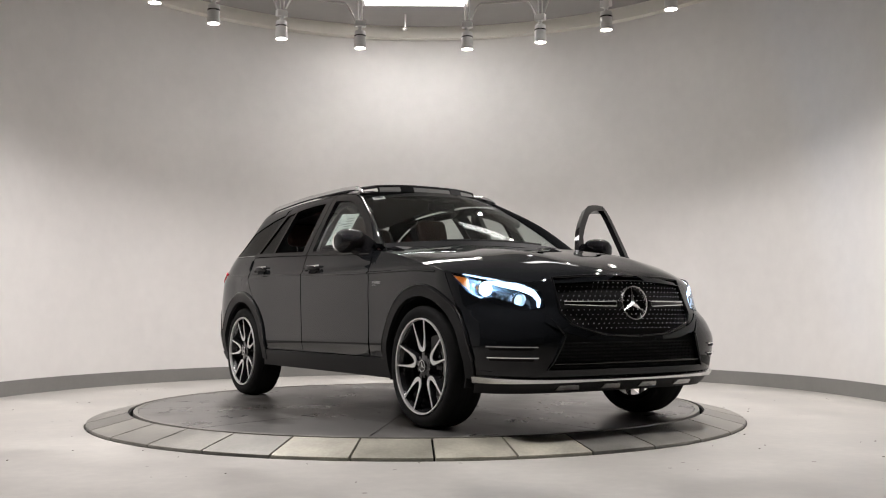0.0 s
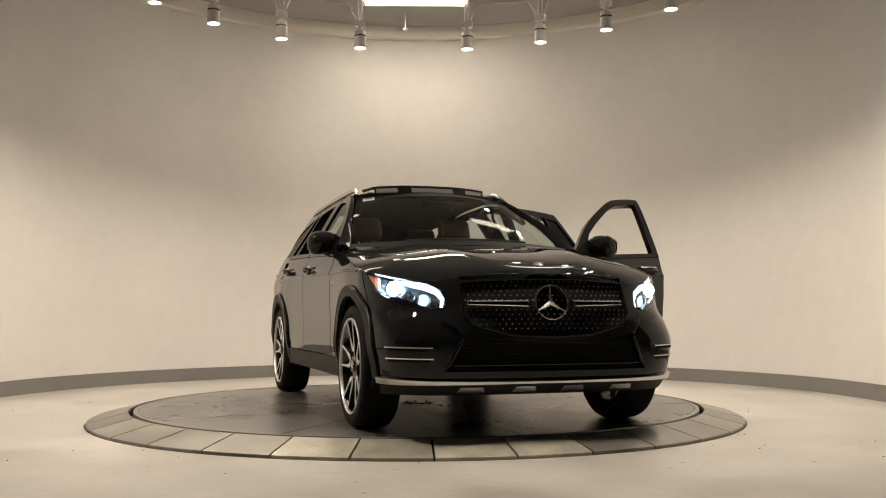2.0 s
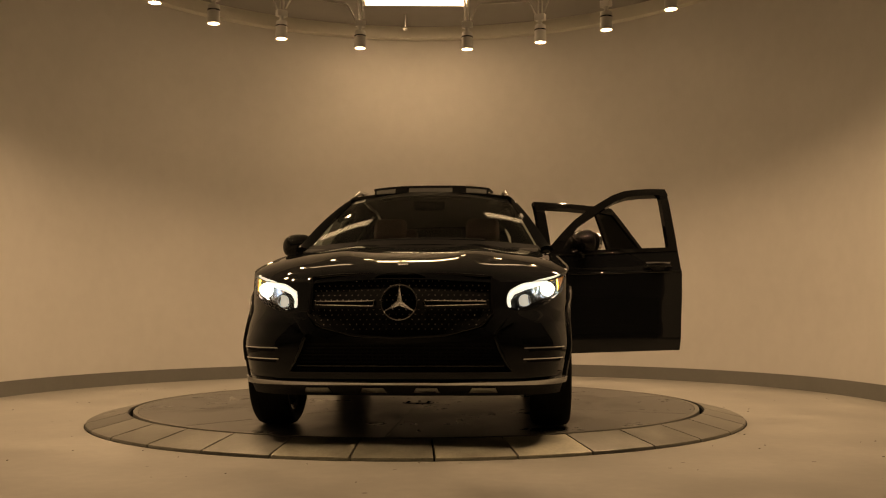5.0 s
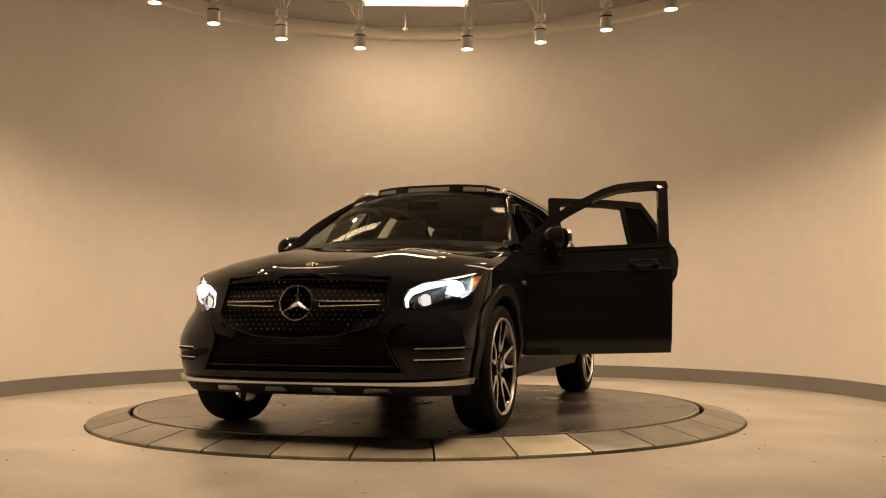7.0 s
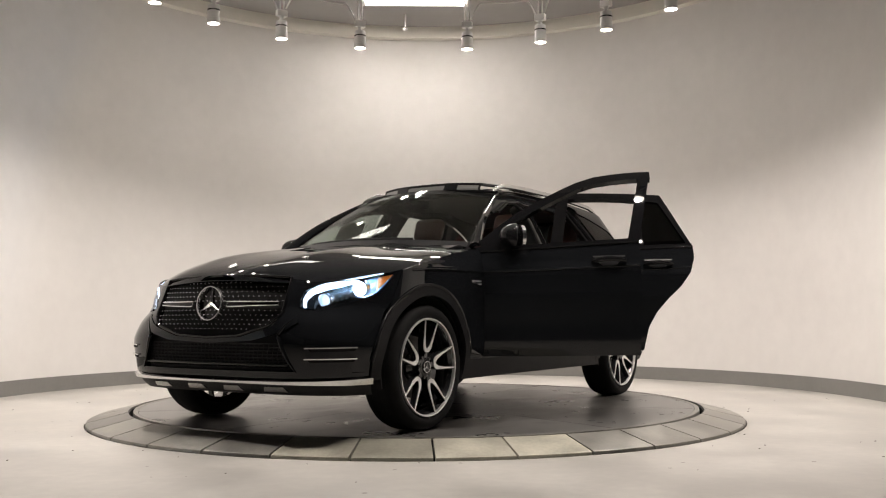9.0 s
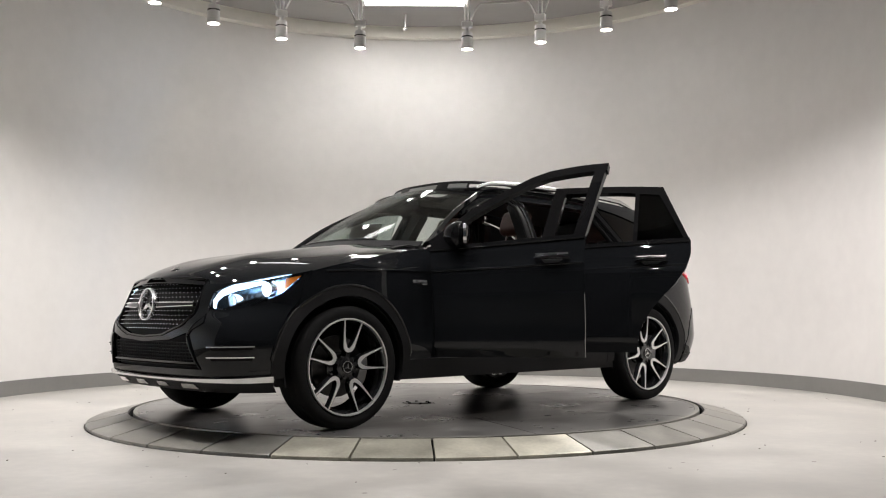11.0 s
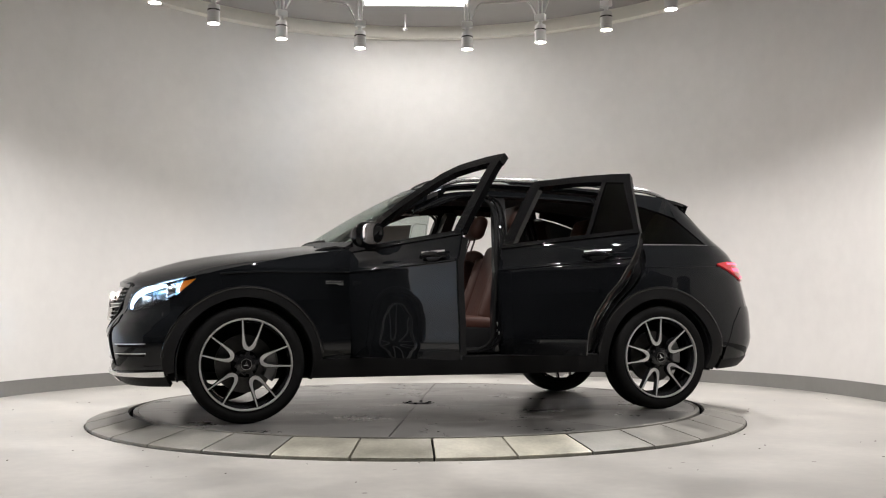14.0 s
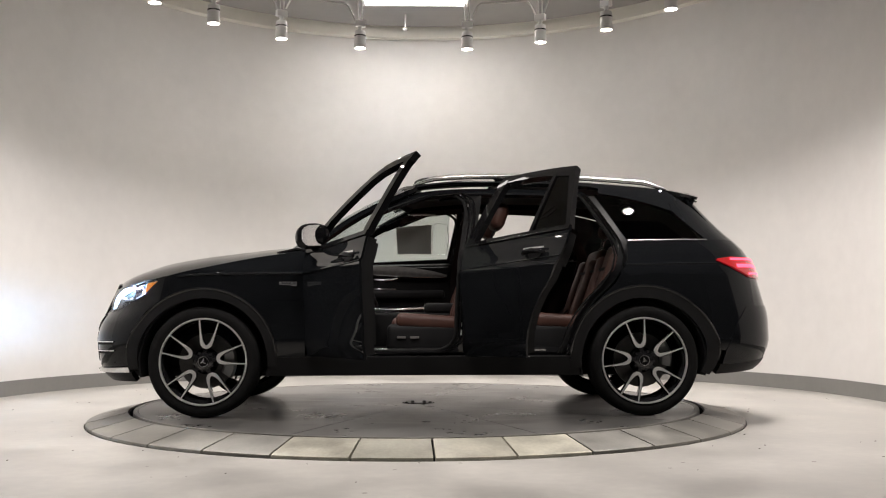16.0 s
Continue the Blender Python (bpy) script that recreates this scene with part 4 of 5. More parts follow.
def build_body(car):
    for side in (1, -1):
        # front wing
        bm = bmesh.new()
        a = [(0.985, 0.392)] + arch(AXLE, ARCH_R + 0.035, 176, 38, 26)
        b = [(0.785, 0.392), (0.785, 0.6), (0.785, 0.85), (0.785, hood_edge(0.785))] + line(hood_edge, 0.85, 1.70, 14) + [(1.70, 0.9), (1.76, 0.75)]
        ruled(bm, a, b, 64, 12, 0, 0.012, side)
        part("front_wing", bm, PAINT, car, smooth=50)
        shoulder_line(car, 1.6, 0.79, side)
        shoulder_line(car, -1.325, -1.9, side)
        # cladding lips round the arches
        for name, x0, a0, a1, wide in (("front_arch_trim", AXLE, 184, -6, 0.046), ("rear_arch_trim", -AXLE, 191, -6, 0.062)):
            bm = bmesh.new()
            ruled(bm, arch(x0, ARCH_R - 0.012, a0, a1, 40), arch(x0, ARCH_R + wide, a0, a1, 40), 40, 4, 0.012, 0.03, side)
            trim = part(name, bm, CLAD, car, "matt black wheel arch lip")
            pts = [skin(p[0], p[1], 0.008) for p in arch(x0, ARCH_R + wide + 0.002, a0 - 12, a1 + 12, 40)]
            bm = bmesh.new()
            tube([(q.x, q.y * side, q.z) for q in pts], 0.009, 8, bm)
            part("lip_bead", bm, JAMB, trim)
            bm = bmesh.new()
            rows = []
            for i in range(25):
                t = radians(-14 + 208 * i / 24)
                rows.append([(x0 + (ARCH_R - 0.004) * math.cos(t), side * y, HUB_Z + (ARCH_R - 0.004) * math.sin(t)) for y in (0.9, 0.55)])
            sheet(bm, rows, 0.01)
            bm.faces.new([bm.verts.new((x0 + (ARCH_R - 0.004) * math.cos(radians(a)), side * 0.555, HUB_Z + (ARCH_R - 0.004) * math.sin(radians(a)))) for a in range(-14, 195, 13)])
            part("wheel_liner", bm, CABIN, car)
        # sill
        bm = bmesh.new()
        ruled(bm, [(1.03, 0.27), (1.0, 0.39)], [(-1.02, 0.27), (-0.985, 0.39)], 4, 20, 0.008, 0.05, side)
        part("sill", bm, CLAD, car, "matt black sill cladding")
        bm = bmesh.new()
        ruled(bm, [(0.78, 0.36), (0.78, 0.405)], [(-0.95, 0.36), (-0.95, 0.405)], 4, 20, -0.06, 0.2, side)
        part("door_step", bm, GLOSS, car, "black painted door step")
        bm = bmesh.new()
        for x1, x2 in ((0.6, -0.15), (-0.4, -0.8)):
            ruled(bm, [(x1, 0.408), (x1, 0.416)], [(x2, 0.408), (x2, 0.416)], 2, 10, -0.09, 0.06, side)
        part("step_plate", bm, SATIN, car, "brushed metal step plate")
        # rear quarter below the waist
        bm = bmesh.new()
        A = arch(-AXLE, ARCH_R + 0.035, 8, 90, 20)
        ruled(bm, A, [(-0.978, 0.43), (-1.0, 0.56), (-1.06, 0.67), (-1.15, 0.775), (-1.24, 0.86), (-1.31, 0.96), (-1.345, 1.06), (-1.345, belt(-1.345)), (-1.5, belt(-1.5))], 34, 8, 0, 0.012, side)
        A = arch(-AXLE, ARCH_R + 0.035, 90, 172, 18)
        ruled(bm, A, [(-1.5, belt(-1.5)), (-1.9, belt(-1.9)), (-2.11, belt(-2.0) + 0.004), (-2.085, 0.98), (-2.05, 0.72), (-1.99, 0.52), (-1.95, 0.43)], 30, 10, 0, 0.012, side)
        part("rear_quarter", bm, PAINT, car, smooth=50)
        # rubber seals round the rear door opening
        rim = [(-0.95, 0.40), (-0.985, 0.47), (-1.01, 0.56), (-1.07, 0.67), (-1.155, 0.775), (-1.245, 0.86), (-1.315, 0.96), (-1.345, 1.06), (-1.325, belt(-1.33) + 0.02), (-1.2, 1.4), (-1.12, frame_top(-1.12) - 0.02)]
        for inset, fwd, rr in ((-0.03, 0.02, 0.008), (-0.055, 0.05, 0.011), (-0.02, 0.085, 0.006)):
            pts = []
            for p in resample(rim, 30):
                q = skin(p.x + fwd, p.y, inset)
                pts.append((q.x, q.y * side, q.z))
            bm = bmesh.new()
            tube(pts, rr, 8, bm)
            part("door_seal", bm, RUBBER if rr > 0.01 else GLOSS, car, "black rubber door seal")
        # rear pillar round the quarter window
        bm = bmesh.new()
        bm2 = bmesh.new()
        ruled(bm, line(frame_top, -1.15, -1.75, 8), line(lambda x: interp(ROOF_E, x), -1.15, -1.75, 8), 8, 3, 0, 0.02, side)
        ruled(bm, line(lambda x: window_top(x) + 0.01, -1.2, -1.72, 8), line(lambda x: frame_top(x), -1.2, -1.72, 8), 8, 2, 0, 0.02, side)
        ruled(bm, [(-1.72, window_top(-1.7) + 0.012), (-1.83, 1.25), (-1.88, belt(-1.88))], [(-1.75, interp(ROOF_E, -1.75)), (-1.98, 1.4), (-2.08, 1.26), (-2.1, belt(-2.1))], 12, 6, 0, 0.02, side)
        part("rear_pillar", bm, PAINT, car, smooth=50)
        bm = bmesh.new()
        ruled(bm, line(lambda x: belt(x) + 0.004, -1.35, -1.875, 12), [(-1.165, window_top(-1.165)), (-1.35, window_top(-1.35)), (-1.5, window_top(-1.5)), (-1.7, window_top(-1.7)), (-1.8, 1.27), (-1.86, belt(-1.86) + 0.02)], 14, 6, -0.006, 0.005, side)
        part("quarter_window", bm, PRIVACY, car, "dark tinted rear quarter window").visible_shadow = False
        bm = bmesh.new()
        ruled(bm, line(lambda x: belt(x) - 0.003, -1.35, -1.88, 10), line(lambda x: belt(x) + 0.003, -1.35, -1.88, 10), 10, 2, 0.004, 0.02, side)
        part("waist_trim", bm, SATIN, car, "thin bright waist strip")
        # A pillar, roof side rail, B pillar
        bm = bmesh.new()
        rows = []
        for i in range(13):
            f = i / 12
            x = 0.775 - 0.72 * f
            p = skin(x, frame_top(x) + 0.004)
            q = windscreen(1.0 * 1, f)
            q = Vector((q.x, abs(q.y), q.z))
            rows.append([(p.x, side * p.y, p.z), *[((p.x * (1 - k) + q.x * k), side * (p.y * (1 - k) + q.y * k), p.z * (1 - k) + q.z * k + 0.012 * math.sin(math.pi * k)) for k in (0.33, 0.66)], (q.x, side * q.y, q.z)])
        if side < 0:
            rows = [r[::-1] for r in rows]
        sheet(bm, rows, 0.03)
        part("windscreen_pillar", bm, PAINT, car, smooth=60)
        bm = bmesh.new()
        ruled(bm, line(lambda x: frame_top(x) + 0.004, 0.06, -1.15, 16), line(lambda x: interp(ROOF_E, x), 0.06, -1.15, 16), 16, 3, 0, 0.03, side)
        ruled(bm, line(lambda x: frame_top(x) - 0.05, 0.3, -1.1, 16), line(lambda x: frame_top(x), 0.3, -1.1, 16), 16, 2, -0.05, 0.03, side)
        part("roof_side", bm, PAINT, car, smooth=50)
        bm = bmesh.new()
        ruled(bm, [(-0.22, 0.34), (-0.21, 0.7), (-0.235, 1.1), (-0.32, 1.55)], [(-0.40, 0.34), (-0.35, 0.7), (-0.325, 1.1), (-0.4, 1.55)], 20, 4, -0.06, 0.09, side)
        pillar = part("centre_pillar", bm, JAMB, car, "gloss black centre pillar")
        for z0, z1, m_ in ((0.53, 0.565, PAPER), (0.585, 0.61, PAPER), (0.72, 0.745, SATIN)):
            bm = bmesh.new()
            ruled(bm, [(-0.228, z0), (-0.226, z1)], [(-0.243, z0), (-0.241, z1)], 3, 2, -0.055, 0.004, side)
            part("pillar_label" if m_ is PAPER else "striker", bm, m_, pillar)
        bm = bmesh.new()
        tube([Vector((x_, side * (skin(x_, 1.475).y - d_), 1.475)) for x_, d_ in ((0.12, 0.06), (0.1, 0.1), (0.0, 0.11), (-0.1, 0.1), (-0.12, 0.06))], 0.011, 8, bm)
        part("grab_handle", bm, SATIN if side < 0 else CABIN, car, "roof grab handle")
        bm = bmesh.new()
        ruled(bm, [(0.8, 0.36), (0.8, 1.05)], [(0.68, 0.36), (0.72, 1.05)], 10, 3, -0.07, 0.06, side)
        part("front_jamb", bm, JAMB, car, "black painted door opening")
        bm = bmesh.new()
        ruled(bm, [(-0.93, 0.36), (-0.97, 0.6), (-1.1, 0.8), (-1.27, 1.0), (-1.3, 1.15), (-1.13, 1.5)], [(-1.0, 0.36), (-1.04, 0.56), (-1.2, 0.74), (-1.36, 0.95), (-1.39, 1.17), (-1.21, 1.5)], 20, 4, -0.035, 0.06, side)
        part("door_jamb", bm, JAMB, car, "black painted door opening")
        # rubber seals and glossy flanges round the front door opening
        rim = [(0.66, 0.43), (0.3, 0.415), (-0.08, 0.415), (-0.165, 0.45), (-0.2, 0.53), (-0.205, 0.7), (-0.225, 1.05), (-0.28, 1.36), (-0.275, 1.46), (-0.2, frame_top(-0.2) - 0.05), (0.0, frame_top(0.0) - 0.05), (0.25, frame_top(0.25) - 0.05)]
        for inset, back, rr in ((-0.05, 0.0, 0.012), (-0.034, 0.028, 0.006), (-0.03, 0.06, 0.009)):
            pts = []
            for i, p in enumerate(resample(rim, 48)):
                q = skin(p.x - back * min(1, i / 20), p.y - back * 0.4 * max(0, 1 - i / 16), inset)
                pts.append((q.x, q.y * side, q.z))
            bm = bmesh.new()
            tube(pts, rr, 8, bm)
            part("door_seal", bm, RUBBER if rr > 0.01 else GLOSS, car, "black rubber door seal")
        # roof rail
        bm = bmesh.new()
        pts = []
        for i in range(25):
            f = i / 24
            x = 0.08 - 1.76 * f
            lift = 0.03 * min(1, math.sin(math.pi * f) * 4)
            p = skin(x, interp(ROOF_E, x))
            pts.append((x, side * (p.y - 0.025), p.z + lift + 0.006))
        tube(pts, [0.007 + 0.011 * min(1, math.sin(math.pi * i / 24) * 5) for i in range(25)], 10, bm)
        part("roof_rail", bm, SATIN, car, "satin aluminium roof rail", smooth=60)
    # bonnet
    bm = bmesh.new()
    rows = []
    for i in range(29):
        f = i / 28
        x = 2.19 - (2.19 - 0.8) * f ** 1.15
        yw = top_y(x) - 0.002
        row = []
        for j in range(41):
            t = -1 + 2 * j / 40
            xx = x + 0.135 * (1 - t * t) * max(0, f - 0.75) / 0.25 * 1.0
            row.append((xx, yw * t, hood_z(x, t)))
        rows.append(row)
    sheet(bm, [r[::-1] for r in rows], 0.012)
    part("bonnet", bm, PAINT, car, "long glossy black bonnet", smooth=60)
    # roof
    bm = bmesh.new()
    rows = []
    for i in range(25):
        row = []
        for j in range(21):
            t = -1 + 2 * j / 20
            x0 = 0.205 - 0.135 * abs(t) ** 2.4
            x = x0 + (-1.93 - x0) * i / 24
            ye = skin(max(x, -XS), interp(ROOF_E, x)).y
            if x < -XS:
                ye -= 0.15 * ((-XS - x) / 0.35) ** 2
            row.append((x, ye * t, interp(ROOF_C, x) - (interp(ROOF_C, x) - interp(ROOF_E, x)) * abs(t) ** 3))
        rows.append(row)
    sheet(bm, [r[::-1] for r in rows], 0.02)
    open_roof(bm)
    part("roof", bm, PAINT, car, smooth=60)
    bm = bmesh.new()
    sheet(bm, [[(x, y * 0.93, z - 0.035) for x, y, z in r] for r in rows], 0.01)
    open_roof(bm)
    part("headliner", bm, HEADLINER, car, "dark roof lining")
    # windscreen
    bm = bmesh.new()
    rows = [[tuple(windscreen(-1 + 2 * j / 20, i / 12)) for j in range(21)] for i in range(13)]
    sheet(bm, rows, 0.006)
    part("windscreen", bm, GLASS, car, "clear raked windscreen").visible_shadow = False
    bm = bmesh.new()
    rows = []
    for j in range(21):
        t = -1 + 2 * j / 20
        w = windscreen(t, 0.02)
        e = Vector((0.8 + 0.135 * (1 - t * t), (top_y(0.8) - 0.01) * t, hood_z(0.8, t) - 0.012))
        rows.append([tuple(e + Vector((0.04, 0, -0.01))), tuple(e.lerp(w, 0.5) + Vector((0, 0, -0.02))), tuple(w + Vector((0, 0, -0.004)))])
    sheet(bm, rows, 0.015)
    part("cowl", bm, CABIN, car, "black plastic cowl under the screen")
    bm = bmesh.new()
    rows = [[tuple(windscreen(-1 + 2 * j / 20, f) + Vector((0.004, 0, 0.006))) for j in range(21)] for f in (-0.05, 0.0, 0.03)]
    sheet(bm, rows, 0.012)
    rows = [[tuple(windscreen(-1 + 2 * j / 20, f) + Vector((0.0, 0, -0.008))) for j in range(21)] for f in (0.93, 0.97, 1.02)]
    sheet(bm, rows, 0.008)
    part("screen_surround", bm, CABIN, car, "black screen edging")
    # tail: tailgate, spoiler, rear bumper
    bm = bmesh.new()
    ruled(bm, [(-2.1, belt(-2)), (-2.6, belt(-2)), (-3.1, belt(-2))], [(-2.04, 0.72), (-2.6, 0.72), (-3.16, 0.72)], 24, 8, 0, 0.015)
    ruled(bm, [(-2.02, 1.5), (-2.08, belt(-2))], [(-2.1, 1.5), (-2.16, belt(-2))], 8, 3, 0, 0.015)
    ruled(bm, [(-3.18, 1.5), (-3.12, belt(-2))], [(-3.1, 1.5), (-3.04, belt(-2))], 8, 3, 0, 0.015)
    gate = part("tailgate", bm, PAINT, car, smooth=50)
    bm = bmesh.new()
    ruled(bm, [(-2.1, 1.5), (-2.6, 1.5), (-3.1, 1.5)], [(-2.16, belt(-2)), (-2.6, belt(-2)), (-3.04, belt(-2))], 24, 6, -0.004, 0.005)
    part("rear_window", bm, PRIVACY, gate, "dark tinted rear window").visible_shadow = False
    bm = bmesh.new()
    rows = []
    for x, dz in ((-1.8, 0.006), (-1.9, 0.0), (-1.945, -0.014), (-1.93, -0.045), (-1.85, -0.06)):
        rows.append([(x + 0.05 * abs(t) ** 3, 0.56 * t, 1.548 + dz - 0.06 * abs(t) ** 3) for t in [-1 + j / 8 for j in range(17)]])
    sheet(bm, rows, 0.01)
    part("roof_spoiler", bm, GLOSS, car, "gloss black roof spoiler")
    bm = bmesh.new()
    top = [(-1.885, 0.43), (-1.93, 0.6), (-1.99, 0.71), (-2.04, 0.72), (-2.6, 0.72), (-3.16, 0.72), (-3.21, 0.71), (-3.27, 0.6), (-3.315, 0.43)]
    bot = [(-1.885, 0.325), (-2.0, 0.33), (-2.15, 0.345), (-2.6, 0.355), (-3.05, 0.345), (-3.2, 0.33), (-3.315, 0.325)]
    ruled(bm, top, bot, 60, 8, 0.004, 0.02)
    part("rear_bumper", bm, PAINT, car, smooth=50)
    bm = bmesh.new()
    ruled(bm, [(-1.875, 0.335), (-2.0, 0.345), (-2.2, 0.37), (-2.6, 0.385), (-3.0, 0.37), (-3.2, 0.345), (-3.325, 0.335)], [(-1.88, 0.272), (-2.0, 0.282), (-2.2, 0.302), (-2.6, 0.315), (-3.0, 0.302), (-3.2, 0.282), (-3.32, 0.272)], 40, 3, 0.008, 0.05)
    part("rear_skirt", bm, CLAD, car, "matt black lower rear skirt")
    for side in (1, -1):
        bm = bmesh.new()
        ruled(bm, [(-1.885, 1.03), (-1.97, 1.045), (-2.2, 1.035), (-2.34, 1.01)], [(-1.88, 1.022), (-1.95, 0.98), (-2.07, 0.91), (-2.34, 0.895)], 16, 6, 0.012, 0.03, side)
        lamp = part("tail_lamp", bm, RED_LENS, car, "red tail lamp, lit")
        bm = bmesh.new()
        for z0, z1, ua, ub in ((1.035, 1.022, -1.96, -2.3), (0.995, 0.97, -1.99, -2.3), (0.94, 0.928, -2.06, -2.3)):
            ruled(bm, [(ua, z0), ((ua + ub) / 2, z0 + 0.005), (ub, z0 - 0.01)], [(ua, z1), ((ua + ub) / 2, z1 + 0.005), (ub, z1 - 0.01)], 10, 2, 0.016, 0.004, side)
        part("lamp_strip", bm, RED_GLOW, lamp, "glowing red strip")
    # floor pan and engine bay so that no light passes through
    bm = bmesh.new()
    add_box(bm, (-1.95, -0.62, 0.25), (1.98, 0.62, 0.3), 0.02)
    add_box(bm, (-0.98, -0.86, 0.27), (0.98, 0.86, 0.335), 0.02)
    add_box(bm, (0.82, -0.56, 0.3), (2.1, 0.56, 0.82), 0.03)
    add_box(bm, (-2.2, -0.52, 0.3), (-1.0, 0.52, 0.62), 0.03)
    for s in (1, -1):
        add_box(bm, (-2.14, min(s * 0.5, s * 0.77), 0.3), (-1.92, max(s * 0.5, s * 0.77), 0.55), 0.02)
    part("underbody", bm, CABIN, car, "dark underbody")
    bm = tube([(AXLE, -0.75, HUB_Z - 0.02), (AXLE, 0.75, HUB_Z - 0.02)], 0.035)
    tube([(-AXLE, -0.75, HUB_Z - 0.02), (-AXLE, 0.75, HUB_Z - 0.02)], 0.035, bm=bm)
    part("axle", bm, CABIN, car)


def windscreen(t, f):
    """t from side to side, f from its base to the roof."""
    a = abs(t)
    base = Vector((0.945 - 0.185 * a ** 2.2, 0.79 * t, 1.135 - 0.03 * a ** 2))
    top = Vector((0.2 - 0.125 * a ** 2.4, 0.585 * t, 1.574 - 0.05 * a ** 2.2))
    p = base.lerp(top, f)
    p.z += 0.022 * math.sin(math.pi * max(0, min(1, f)))
    return p


def build_front(car):
    # bumper with its openings left free
    bm = bmesh.new()
    def both(a, b, nt, nv, out=0.0, thick=0.014):
        for s in (1, -1):
            ruled(bm, a, b, nt, nv, out, thick, s)
    # cheeks under the lamps
    both([(1.765, 0.745), (1.83, 0.66), (1.875, 0.5)], [(1.98, 0.76), (2.02, 0.66), (2.0, 0.62)], 10, 6)
    both([(1.98, 0.76), (2.02, 0.66), (2.0, 0.62)], [(2.2, 0.67), (2.2, 0.65), (2.2, 0.62)], 10, 8)
    both([(1.875, 0.5), (1.875, 0.36)], [(2.0, 0.62), (2.0, 0.36)], 10, 5)
    both([(2.0, 0.62), (2.2, 0.62), (2.25, 0.59), (2.275, 0.555)], [(2.0, 0.35), (2.08, 0.35), (2.15, 0.35), (2.21, 0.35)], 16, 12)
    ruled(bm, [(2.2, 0.67), (2.3, 0.6), (2.43, 0.545), (2.6, 0.533), (2.77, 0.545), (2.9, 0.6), (3.0, 0.67)], [(2.2, 0.62), (2.275, 0.565), (2.38, 0.525), (2.6, 0.51), (2.82, 0.525), (2.925, 0.565), (3.0, 0.62)], 40, 3, 0.006, 0.014)
    ruled(bm, [(2.16, 0.362), (2.6, 0.36), (3.04, 0.362)], [(2.15, 0.325), (2.6, 0.325), (3.05, 0.325)], 30, 2, 0, 0.014)
    both([(2.19, 0.66), (2.195, 0.72), (2.19, 0.8)], [(2.3, 0.6), (2.262, 0.67), (2.255, 0.868)], 12, 5, 0.0, 0.02)
    us = [2.19 + 0.82 * i / 24 for i in range(25)]
    ruled(bm, [(u, min(rim_z(u) - 0.004, interp([(2.19, 0.80), (2.255, 0.862), (2.38, 0.88), (2.6, 0.884), (2.82, 0.88), (2.945, 0.862), (3.01, 0.80)], u))) for u in us], [(u, rim_z(u) + 0.001) for u in us], 0, 3, 0.0, 0.02, raw=True)
    us = [1.7 + 0.49 * i / 14 for i in range(15)]
    both_rows = [(u, min(rim_z(u) - 0.003, interp([(1.7, 0.905), (1.765, 0.899), (1.87, 0.887), (2.0, 0.861), (2.12, 0.831), (2.19, 0.785)], u))) for u in us]
    for s in (1, -1):
        ruled(bm, both_rows, [(u, rim_z(u) + 0.001) for u in us], 0, 3, 0.0, 0.012, s, raw=True)
    both([(1.88, 0.362), (2.0, 0.355), (2.18, 0.354)], [(1.89, 0.3), (2.0, 0.3), (2.17, 0.3)], 12, 3)
    both([(2.2, 0.705), (2.12, 0.683), (2.0, 0.715), (1.86, 0.782), (1.755, 0.885), (1.757, 0.9)], [(2.2, 0.66), (2.1, 0.64), (1.96, 0.65), (1.79, 0.7), (1.69, 0.84), (1.69, 0.915)], 30, 4, -0.003, 0.01)
    bumper = part("front_bumper", bm, PAINT, car, "sculpted glossy black front bumper", smooth=50)
    # middle intake behind a mesh
    bm = bmesh.new()
    ruled(bm, [(2.26, 0.58), (2.38, 0.54), (2.6, 0.525), (2.82, 0.54), (2.94, 0.58)], [(2.19, 0.35), (2.38, 0.35), (2.6, 0.35), (2.82, 0.35), (3.01, 0.35)], 30, 4, -0.05, 0.01)
    intake = part("lower_intake", bm, CABIN, bumper, "dark lower air intake")
    bm = bmesh.new()
    for k in range(8):
        z = 0.372 + k * 0.019
        w = 0.37 - 0.05 * (z - 0.35) / 0.16
        pts = [skin(2.6 - w + 2 * w * i / 20, z, -0.02) for i in range(21)]
        tube(pts, 0.0035, 5, bm)
    for k in range(34):
        u = 2.26 + 0.68 * k / 33
        tube([skin(u, 0.38, -0.021), skin(u + 0.008, 0.44, -0.021), skin(u, 0.505, -0.021)], 0.003, 4, bm)
    part("intake_mesh", bm, CABIN, intake, "black mesh")
    bm = bmesh.new()
    pts = [skin(2.24 + 0.72 * i / 20, 0.395, -0.008) for i in range(21)]
    tube(pts, 0.007, 6, bm)
    part("intake_bar", bm, GLOSS, intake)
    for s in (1, -1):
        for z in (0.492, 0.434):
            bm = bmesh.new()
            ruled(bm, [(1.99, z - 0.004), (2.17, z - 0.008)], [(1.995, z - 0.019), (2.16, z - 0.023)], 14, 2, 0.002, 0.012, s)
            part("vent_slot", bm, GAP_DARK, bumper, "dark slot under the blade")
        fin = [(2.2, 0.66), (2.245, 0.61), (2.275, 0.555), (2.26, 0.48), (2.235, 0.41), (2.21, 0.36)]
        bm = bmesh.new()
        tube([(q.x, q.y * s, q.z) for q in (skin(p.x, p.y, 0.002) for p in resample(fin, 24))], [0.004 + 0.007 * math.sin(math.pi * i / 24) for i in range(25)], 10, bm)
        part("bumper_fin", bm, PAINT, bumper, smooth=60)
